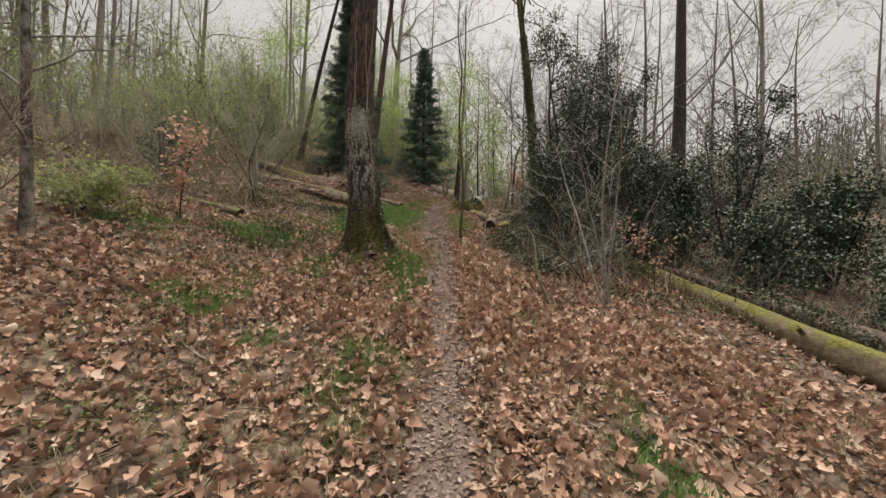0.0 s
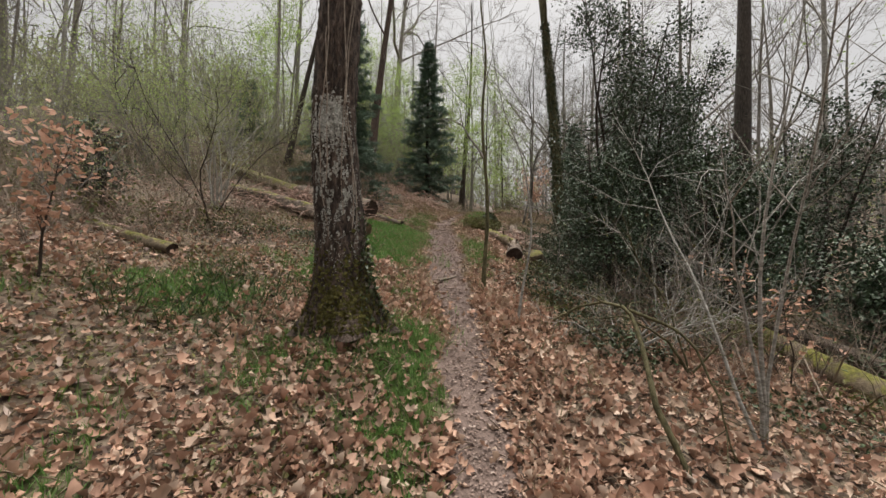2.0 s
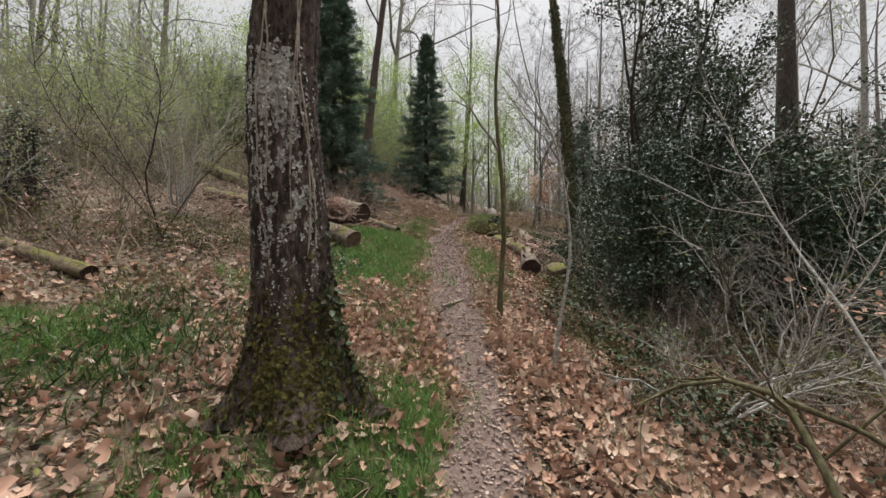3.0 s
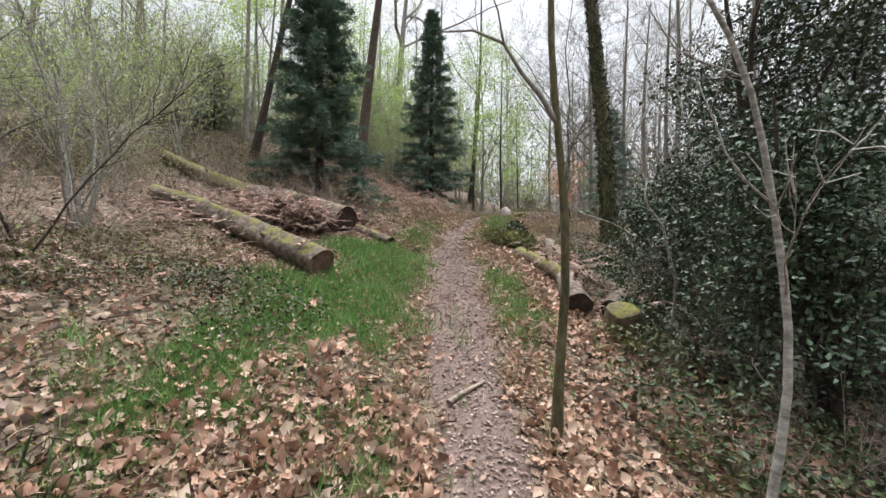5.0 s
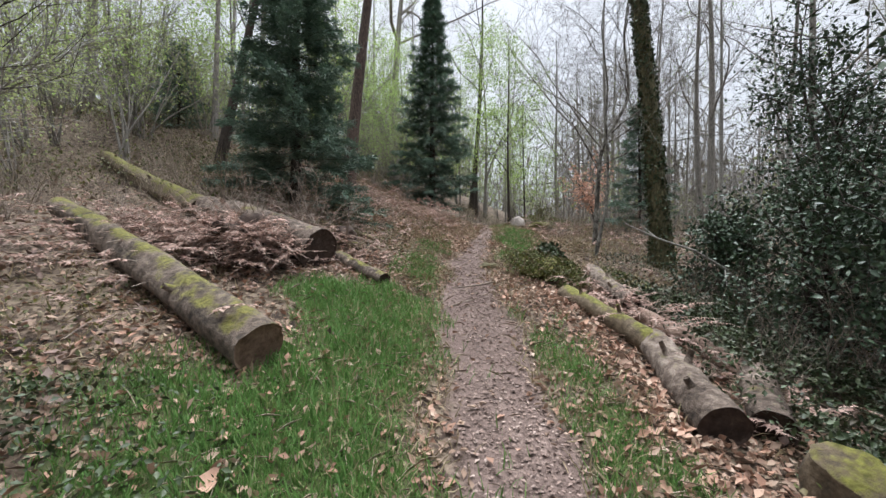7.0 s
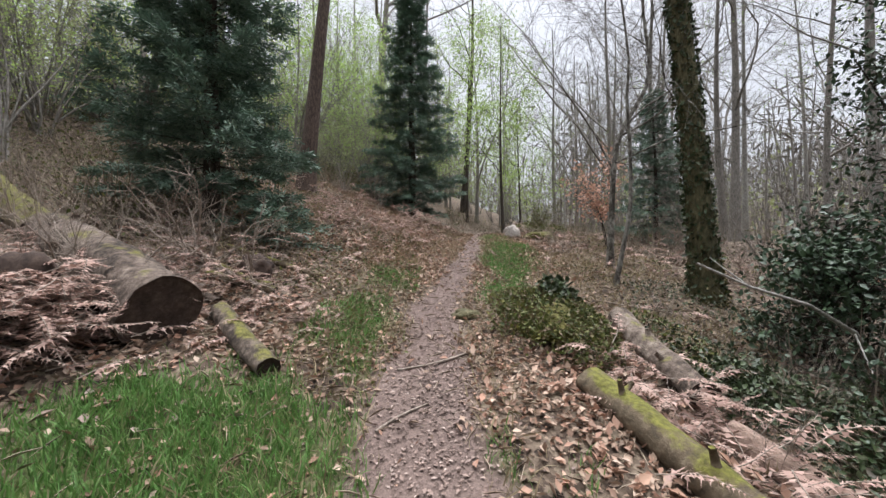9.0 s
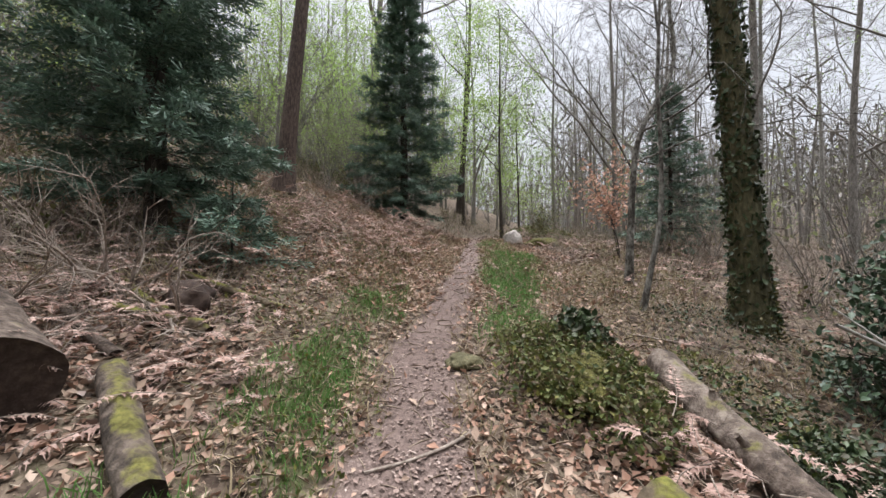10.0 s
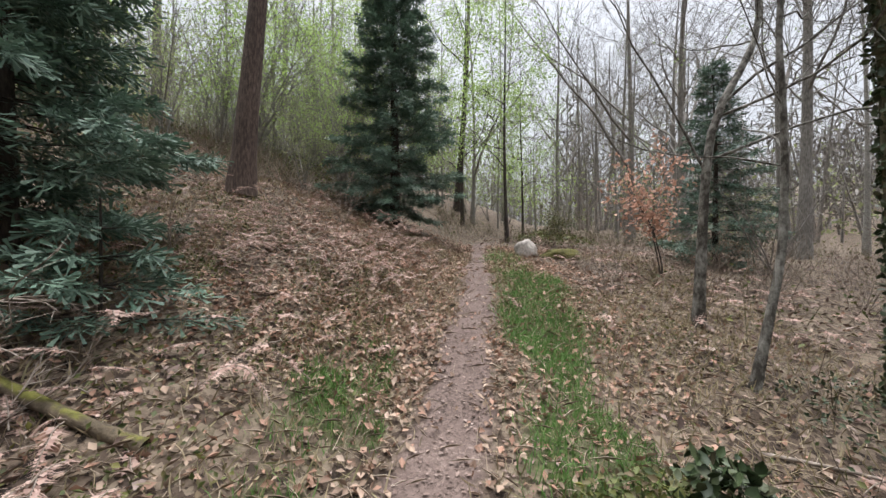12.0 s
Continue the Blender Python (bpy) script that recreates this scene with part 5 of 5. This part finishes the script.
cloak("herb_patch", -2.6, 3.6, 0.35, 0.4, 0.1, 350, 0.05, BRAMBLE, "small green herbs in the leaves")
cloak("herb_patch", 3.2, 22.6, 1.2, 1.4, 0.35, 1500, 0.07, BRAMBLE, "green undergrowth beyond the boulder")

cloak("ivy_cover", 1.9, 10.6, 0.5, 0.8, 0.32, 2600, 0.045, IVY, "ivy and bramble creeping over the felled log", 0, FOLD_V, FOLD_F)
cloak("bramble_cover", 2.35, 13.2, 0.5, 0.9, 0.16, 1300, 0.045, BRAMBLE, "low bramble beside the grey log", 0, FOLD_V, FOLD_F)
cloak("moss_patch", -1.15, 5.3, 0.75, 0.6, 0.03, 2200, 0.035, BRAMBLE, "moss and small herbs round the oak", 0, FOLD_V, FOLD_F)
cloak("moss_patch", -0.62, 3.6, 0.28, 1.9, 0.02, 2200, 0.03, BRAMBLE, "moss and small herbs along the trail", 0, FOLD_V, FOLD_F)
for cx, cy, rx, ry, count, mat in ((-2.4, 2.9, 0.6, 0.5, 900, BRAMBLE), (-1.5, 4.2, 0.7, 0.5, 1100, BRAMBLE), (-3.1, 4.4, 0.6, 0.6, 1000, BRAMBLE), (-1.9, 2.0, 0.35, 0.25, 350, BRAMBLE), (1.2, 2.2, 0.12, 0.12, 90, IVY), (1.7, 3.4, 0.14, 0.12, 90, IVY),
                                   (0.9, 3.9, 0.12, 0.1, 80, IVY), (2.6, 2.9, 0.4, 0.35, 350, BRAMBLE), (-3.8, 6.6, 0.8, 0.5, 900, BRAMBLE), (-2.0, 6.9, 0.6, 0.4, 700, BRAMBLE)):
    cloak("herb_patch", cx, cy, rx, ry, 0.06, count, 0.038, mat, "small green herbs and moss among fallen leaves", 0, FOLD_V, FOLD_F)
cloak("moss_patch", -2.0, 15.6, 1.3, 1.6, 0.04, 2200, 0.04, BRAMBLE, "small herbs and moss in the leaf litter", 0, FOLD_V, FOLD_F)
for cx, cy, rx, ry, count in ((-1.5, 14.4, 0.8, 0.8, 1500), (-2.6, 15.9, 0.9, 0.9, 1500), (-1.2, 16.6, 0.7, 1.0, 1300), (-3.1, 17.6, 0.9, 0.9, 1600), (-0.9, 12.9, 0.4, 0.8, 900), (-3.6, 18.9, 0.7, 0.6, 1500), (-1.0, 18.2, 0.5, 0.9, 900)):
    cloak("moss_patch", cx, cy, rx, ry, 0.05, count, 0.04, BRAMBLE, "yellow-green moss and herbs on the bank", 0, FOLD_V, FOLD_F)
cloak("moss_patch", 2.0, 16.2, 0.8, 1.8, 0.03, 1600, 0.04, BRAMBLE, "small herbs and moss in the leaf litter", 0, FOLD_V, FOLD_F)
cloak("moss_patch", -3.4, 9.6, 1.1, 1.2, 0.05, 1800, 0.04, BRAMBLE, "small herbs and moss in the leaf litter", 0, FOLD_V, FOLD_F)
cloak("moss_patch", -3.4, 5.4, 1.0, 1.0, 0.05, 1500, 0.045, BRAMBLE, "small herbs and moss in the leaf litter", 0, FOLD_V, FOLD_F)

cloak("bramble_cover", 1.75, 7.9, 0.75, 1.0, 0.28, 2600, 0.055, IVY, "dark bramble and ivy skirting the trail", 0, FOLD_V, FOLD_F)
cloak("bramble_cover", 1.5, 8.7, 0.5, 0.7, 0.2, 1300, 0.05, BRAMBLE, "olive bramble skirting the trail", 0, FOLD_V, FOLD_F)
cloak("bramble_cover", 2.9, 9.4, 1.0, 0.8, 0.3, 1800, 0.055, IVY, "dark bramble and ivy under the holly", 0, FOLD_V, FOLD_F)
for cx, cy, rx, ry, rz, count, mat, size in ((1.75, 6.5, 0.6, 0.7, 0.16, 2200, IVY, 0.05), (2.5, 6.9, 0.8, 0.7, 0.3, 2600, IVY, 0.055), (3.4, 7.3, 0.9, 0.6, 0.35, 2200, BRAMBLE, 0.05), (2.9, 10.6, 0.7, 0.9, 0.3, 3000, IVY, 0.055),
                                               (3.2, 12.3, 1.0, 0.9, 0.28, 4200, IVY, 0.055), (2.6, 13.0, 0.6, 0.8, 0.16, 2000, IVY, 0.05), (4.6, 12.2, 0.9, 1.0, 0.35, 2600, BRAMBLE, 0.055), (2.45, 11.7, 0.4, 0.7, 0.14, 1500, IVY, 0.045), (2.3, 12.3, 0.45, 0.6, 0.12, 1500, IVY, 0.045), (2.9, 11.2, 0.6, 0.6, 0.2, 1800, IVY, 0.05), (1.35, 7.4, 0.35, 0.6, 0.1, 900, BRAMBLE, 0.045), (1.85, 9.5, 0.3, 0.5, 0.3, 1500, IVY, 0.05), (1.75, 8.9, 0.4, 0.4, 0.2, 1100, IVY, 0.05), (-3.6, 8.7, 1.1, 0.8, 0.1, 2200, IVY, 0.04), (-3.0, 7.4, 1.0, 0.7, 0.08, 1600, BRAMBLE, 0.04), (-4.4, 9.0, 0.9, 0.8, 0.2, 1600, BRAMBLE, 0.045),
                                               (4.4, 5.6, 0.7, 0.8, 0.15, 1400, BRAMBLE, 0.05), (3.1, 5.6, 0.7, 0.5, 0.12, 900, IVY, 0.05), (5.8, 6.2, 0.9, 1.3, 0.3, 2200, IVY, 0.06)):
    cloak("bramble_cover" if mat is BRAMBLE else "ivy_cover", cx, cy, rx, ry, rz, count, size, mat, "low ivy and bramble leaves spreading beside the trail", 0, FOLD_V, FOLD_F)
for x, y, k in ((2.3, 6.3, 0.42), (3.0, 6.6, 0.5), (2.7, 5.9, 0.36), (3.6, 6.9, 0.5), (4.3, 6.6, 0.5), (1.6, 6.4, 0.3), (3.1, 11.6, 0.42), (3.7, 12.6, 0.4), (2.9, 9.9, 0.5), (3.3, 10.6, 0.55), (2.6, 10.9, 0.4), (4.1, 11.4, 0.6), (3.9, 13.4, 0.5), (6.2, 6.9, 0.5), (7.0, 6.1, 0.5), (7.8, 7.0, 0.6), (6.0, 8.0, 0.5), (1.7, 10.7, 0.26), (1.8, 11.6, 0.28), (1.45, 7.5, 0.34), (1.9, 6.9, 0.4), (1.5, 8.5, 0.3), (2.1, 7.6, 0.42), (2.3, 9.2, 0.4), (2.2, 10.6, 0.34), (2.6, 12.2, 0.36), (1.75, 12.9, 0.22), (2.7, 14.2, 0.3), (-3.3, 12.6, 0.34), (-4.4, 12.2, 0.36)):
    copy_thing(kinds[2], stand(x, y, x * 100, s=k))


def dead_branch():
    top = thing("fallen_branch", Matrix.Translation((4.2, 12.9, gz(4.2, 12.9))), "long pale dead branch jutting out of the scrub", "branch")
    o = np.array([4.2, 12.9, gz(4.2, 12.9)])
    pts = np.array([(4.2, 12.9, o[2] - 0.05), (3.7, 12.65, 3.05), (3.2, 12.4, 3.42), (2.7, 12.25, 3.66), (2.15, 12.15, 3.82), (1.66, 12.0, 4.0)]) - o
    st = Shape()
    st.tube(pts, np.linspace(0.024, 0.008, 6), 7, rough=0.05, seed=4)
    part("limb", st, BARK_PALE, top)
    for i, d in ((2, (-0.2, -0.3, -0.25)), (4, (-0.15, 0.2, 0.22))):
        sd = Shape()
        sd.tube(np.array([pts[i], pts[i] + np.array(d) * 0.6, pts[i] + np.array(d)]), [0.008, 0.005, 0.003], 5)
        part("side_twig", sd, BARK_PALE, top)


dead_branch()


def arched_bough(x, y, runs, label, mat):
    """A bough with its foot in the ground at x, y; runs: rows of points from the foot with a thickness."""
    o = np.array([x, y, gz(x, y)])
    top = thing("fallen_branch", Matrix.Translation(o), label, "branch")
    rng = np.random.RandomState(int(x * 100))
    for r, pts in runs:
        pts = np.array(pts, float)
        t = np.linspace(0, 1, len(pts))
        u = np.linspace(0, 1, 14)
        fine = np.stack([np.interp(u, t, pts[:, q]) for q in range(3)], 1) + rng.normal(0, 0.008, (14, 3))
        st = Shape()
        st.tube(fine, np.linspace(r, r * 0.35, 14), 7, rough=0.08, seed=3)
        tw = Shape()
        for _ in range(9):
            q, d = along(fine, rng.uniform(0.25, 0.98))
            tp, _ = grow(rng, q, side_way(rng, d, 0.9), rng.uniform(0.15, 0.5), 4, 0.22)
            tw.tube(tp, np.linspace(r * 0.28, 0.0015, 5), 4)
        part("limb", st, mat, top)
        part("twigs", tw, mat, top, kind="stuff")


arched_bough(1.3, 4.35, [(0.022, [(0, 0, -0.03), (-0.14, 0.2, 0.45), (-0.1, 0.45, 0.8), (-0.12, 0.6, 0.98), (-0.24, 0.7, 1.03), (-0.42, 0.8, 0.98), (-0.62, 0.86, 0.85)]),
                         (0.014, [(-0.12, 0.6, 0.98), (0.15, 0.55, 0.88), (0.3, 0.45, 0.76), (0.36, 0.3, 0.45), (0.42, 0.2, 0.0)])], "mossy arching dead bough among brambles", BARK_MOSSY)
arched_bough(2.3, 5.9, [(0.016, [(0, 0, -0.03), (-0.3, -0.1, 0.4), (-0.7, -0.1, 0.62), (-1.0, 0.1, 0.55)]), (0.012, [(0, 0, 0), (0.3, -0.2, 0.5), (0.8, -0.3, 0.7), (1.3, -0.3, 0.5)]),
                        (0.012, [(0, 0, 0), (-0.1, 0.2, 0.7), (-0.4, 0.3, 1.2), (-0.55, 0.3, 1.7)])], "bare mossy boughs arching out of the brambles", BARK_MOSSY)
arched_bough(1.9, 9.15, [(0.014, [(0, 0, -0.03), (0.05, -0.1, 0.7), (-0.2, -0.25, 1.3), (-0.3, -0.2, 1.55), (-0.27, -0.15, 1.75), (-0.35, -0.05, 1.9)])], "pale crooked dead limb in front of the holly", BARK_PALE)

# ---------- dead bracken ----------
bracken("bracken", [(-2.95, 11.72, 0.22, 0.18, 190, 0.5), (-2.7, 11.8, 0.1, 0.12, 70, 0.42), (-3.6, 11.9, 0.45, 0.28, 240, 0.42), (-4.4, 12.3, 0.6, 0.35, 150, 0.25), (-5.2, 12.7, 0.6, 0.4, 60, 0.35), (-2.7, 13.2, 0.5, 0.35, 30, 0.2), (-1.75, 13.0, 0.25, 0.3, 16, 0.1)], "collapsed reddish-brown dead bracken over the logs", 61)
bracken("bracken", [(-3.2, 13.9, 0.9, 0.6, 70, 0.35), (-3.0, 12.9, 0.6, 0.4, 70, 0.4), (-2.2, 13.4, 0.5, 0.5, 60, 0.15), (-1.9, 16.6, 0.8, 0.7, 150, 0.45), (-0.9, 19.3, 0.5, 0.9, 100, 0.45), (-2.5, 17.9, 0.8, 0.9, 130, 0.5), (-0.9, 17.4, 0.4, 0.8, 60, 0.3)], "collapsed brown dead bracken on the slope", 62, size=0.38)
bracken("bracken", [(-5.4, 8.2, 1.2, 0.9, 70, 0.4), (-7.5, 10.5, 1.6, 1.3, 90, 0.5), (-4.6, 10.9, 1.0, 0.8, 60, 0.3)], "brown dead bracken and twigs on the slope", 63)
bracken("bracken", [(1.7, 12.2, 0.25, 0.4, 70, 0.25), (1.65, 10.9, 0.2, 0.6, 34, 0.2), (2.1, 10.3, 0.25, 0.4, 18, 0.2), (4.2, 17.0, 1.4, 1.2, 70, 0.3), (3.2, 19.5, 0.8, 1.0, 40, 0.3), (5.5, 14.5, 1.2, 1.2, 50, 0.3)], "brown dead bracken among the bare trees", 64)

# loose sticks
for i, (a, b, r) in enumerate([((1.3, 4.3), (1.15, 5.2), 0.018), ((-1.2, 4.6), (-1.9, 4.2), 0.012), ((-0.55, 11.7), (-0.25, 12.0), 0.01), ((-0.3, 7.9), (-0.05, 8.2), 0.02), ((3.3, 12.6), (5.4, 11.9), 0.02),
                               ((-1.6, 2.6), (-2.2, 2.9), 0.01), ((0.1, 12.7), (-0.5, 12.4), 0.012), ((2.0, 14.5), (3.0, 14.3), 0.015)]):
    log("stick", a, b, r, r * 0.6, "thin dead stick lying on the ground", TWIG, TWIG, 300 + i, "loose sticks", 0.06, 6, -0.6)

# ---------- grass and fallen leaves ----------
rng = np.random.RandomState(17)
n = 900000
x, y = rng.uniform(-5.5, 3.5, n), 1.0 + 21 * rng.uniform(0, 1, n)
keep = rng.uniform(0, 1, n) < np.clip(grassy(x, y) * 1.1 - 0.15, 0, 1) * (1 - 0.85 * trodden(x, y)) * np.where(y > 14, 0.5, 0.85) * np.clip(1.2 - np.abs(x) / 8, 0.3, 1)
x, y = x[keep][:140000], y[keep][:140000]
k = len(x)
size = rng.uniform(0.045, 0.125, k) * np.where((np.abs(x + 1.35) < 1.2) & (np.abs(y - 11) < 1.8), 1.1, 1.0)
ob = new("grass", scatter("grass", BLADE_V, BLADE_F, np.stack([x, y, ground_z(x, y) - 0.005], -1), turns(k, rng, 0.3), size))
ob.data.materials.append(BLADE)
tagged(ob, "fresh green grass in patches along the trail", "grass", kind="stuff")

n = 110000
x, y = rng.uniform(-4.5, 4.5, n), rng.uniform(1.0, 21, n)
u = np.abs(x - trail_x(y))
keep = rng.uniform(0, 1, n) < np.clip((wave(x, y, 1.6, 33) + 0.7), 0, 1) * (1 - trodden(x, y)) * np.where((u < 1.2) | (y > 13.5), 1.35, 0.5) * 0.8
x, y = x[keep], y[keep]
k = len(x)
ob = new("dry_grass", scatter("dry_grass", BLADE_V, BLADE_F, np.stack([x, y, ground_z(x, y) - 0.005], -1), turns(k, rng, 0.7), rng.uniform(0.06, 0.16, k)))
ob.data.materials.append(DRY)
tagged(ob, "dry straw-coloured grass between the leaves", "grass", kind="stuff")


def leaf_fall(name, count, xr, yr, sizes, mat, chance, label, tilt=0.5, lift=0.03, tv=CURL_V, tf=CURL_F):
    x, y = rng.normal(0, xr, count * 3), rng.uniform(*yr, count * 3)
    keep = rng.uniform(0, 1, count * 3) < chance(x, y)
    x, y = x[keep][:count], y[keep][:count]
    k = len(x)
    z = ground_z(x, y) + rng.uniform(0.0, lift, k) + 0.006
    ob = new(name, scatter(name, tv, tf, np.stack([x, y, z], -1), turns(k, rng, tilt), sizes[0] + (sizes[1] - sizes[0]) * rng.beta(1.6, 2.6, k)))
    ob.data.materials.append(mat)
    return tagged(ob, label, "fallen leaves", kind="stuff")


def heap(x, y):
    return np.clip(0.5 + 0.6 * wave(x, y, 1.5, 41), 0.32, 1)


leaf_fall("fallen_leaves", 42000, 2.5, (-2.5, 9.5), (0.04, 0.14), LITTER, lambda x, y: np.clip((9.5 - y) / 4, 0, 1) * np.clip((y + 2.5) / 3, 0, 1) * heap(x, y) * (1 - 0.72 * np.clip(grassy(x, y), 0, 1)) * (1 - 0.96 * trodden(x, y)), "thick drift of copper-brown fallen leaves", 0.7, 0.05)
leaf_fall("fallen_leaves", 48000, 2.8, (4.5, 24), (0.03, 0.10), LITTER_PALE, lambda x, y: np.clip((y - 4.5) / 4, 0, 1) * np.clip((24 - y) / 3, 0, 1) * heap(x, y) * (1 - 0.68 * np.clip(grassy(x, y), 0, 1)) * (1 - 0.95 * trodden(x, y)) * np.clip(1.6 - 0.5 * (x - trail_x(y)), 0.15, 1), "scattered copper-brown fallen leaves", tv=FOLD_V, tf=FOLD_F)
leaf_fall("trodden_leaves", 16000, 0.5, (-3, 22), (0.015, 0.05), LITTER_OLD, lambda x, y: 0.15 + 0.7 * trodden(x, y) * np.where(y < 13.5, 1, 0.2), "trodden greyish leaf fragments on the trail", 0.2, 0.006, FOLD_V, FOLD_F)
leaf_fall("fallen_leaves", 6000, 0.55, (0.6, 8.5), (0.04, 0.09), LITTER, lambda x, y: np.clip(1.1 - np.abs(x - 0.5) * 2.6, 0, 1), "copper-brown leaves along the trail edge", 0.35, 0.012, FOLD_V, FOLD_F)
leaf_fall("fallen_leaves", 24000, 6.5, (-6, 28), (0.05, 0.13), LITTER_OLD, lambda x, y: np.clip(np.abs(x) / 3 - 0.3, 0, 1), "dull brown fallen leaves on the slope", tv=FOLD_V, tf=FOLD_F)

leaf_fall("fallen_leaves", 2600, 0.9, (15, 20.5), (0.05, 0.11), LITTER, lambda x, y: np.clip((x - 0.9) * 1.2, 0, 1), "copper-brown leaves drifted below the trail", tv=FOLD_V, tf=FOLD_F)
leaf_fall("fallen_leaves", 2600, 1.0, (8.8, 13.5), (0.05, 0.12), LITTER, lambda x, y: np.clip((x - 0.55) * 2, 0, 1) * np.clip(2.4 - x, 0.1, 1), "copper-brown leaves drifted against the felled logs", tv=FOLD_V, tf=FOLD_F)

# broken twigs and straw over the leaf mould
n = 26000
x, y = rng.normal(0, 2.8, n), rng.uniform(0.8, 22, n)
keep = rng.uniform(0, 1, n) < (1 - 0.8 * trodden(x, y)) * np.where(y > 12, 1.0, 0.5)
x, y = x[keep], y[keep]
k = len(x)
ob = new("straw_litter", scatter("straw_litter", [(-0.012, 0, 0), (0.012, 0, 0), (0.014, 0.5, 0.1), (0.004, 1, 0.06), (-0.012, 0.5, 0.1)], [(0, 1, 2, 3, 4)], np.stack([x, y, ground_z(x, y) + rng.uniform(0.005, 0.05, k)], -1), turns(k, rng, 0.22), rng.uniform(0.05, 0.2, k)))
ob.data.materials.append(STRAW)
tagged(ob, "broken twigs and dry straw strewn over the leaves", "twigs", kind="stuff")

# dead stems, bramble canes and small leaves that hide the slope and the valley floor
n = 150000
x = np.concatenate([rng.uniform(-15, -2.0, n // 2), rng.uniform(0.0, 13, n // 2)])
y = rng.uniform(5, 31, n)
u = x - trail_x(y)
logs = (u > -7.5) & (y > 9.0) & (y < 13.6)
want = np.where(u < 0, np.clip((-u - 3.6) / 1.5, 0, 1), np.clip((u - 2.2) / 2.0, 0, 1)) * np.clip(0.55 + 0.5 * wave(x, y, 0.9, 71), 0.05, 1) * np.where(logs & (u < 0), 0.12, 1) * np.where((u < -3) & (y < 7), 0.45, 1)
want = np.where((y > 22) & (np.abs(u) > 0.5), 0.8, want)
keep = rng.uniform(0, 1, n) < want
x, y = x[keep][:52000], y[keep][:52000]
k = len(x)
under = thing("undergrowth", Matrix.Identity(4), "brown dead stems and bramble covering the woodland floor", "undergrowth", kind="stuff")
cane_v = [(-0.007, 0, 0), (0.007, 0, 0), (0.005, 0.12, 0.55), (-0.005, 0.12, 0.55), (0, 0.4, 0.95)]
part("canes", scatter("canes", cane_v, BLADE_F, np.stack([x, y, ground_z(x, y) - 0.02], -1), turns(k, rng, 0.55), rng.uniform(0.25, 0.95, k) * np.clip(0.8 + 0.4 * wave(x, y, 1.3, 72), 0.3, 1.3)), SCRUB, under, kind="stuff")
m2 = rng.uniform(0, 1, k) < np.clip(np.where(x < 0, 0.6, 0.3) + 0.5 * wave(x, y, 0.7, 73), 0, 0.9)
x, y = x[m2], y[m2]
k = len(x)
part("foliage", scatter("foliage", FOLD_V, FOLD_F, np.stack([x, y, ground_z(x, y) + rng.uniform(0.02, 0.5, k)], -1), turns(k, rng, 0.7), rng.uniform(0.04, 0.09, k)), BRAMBLE, under, kind="stuff")
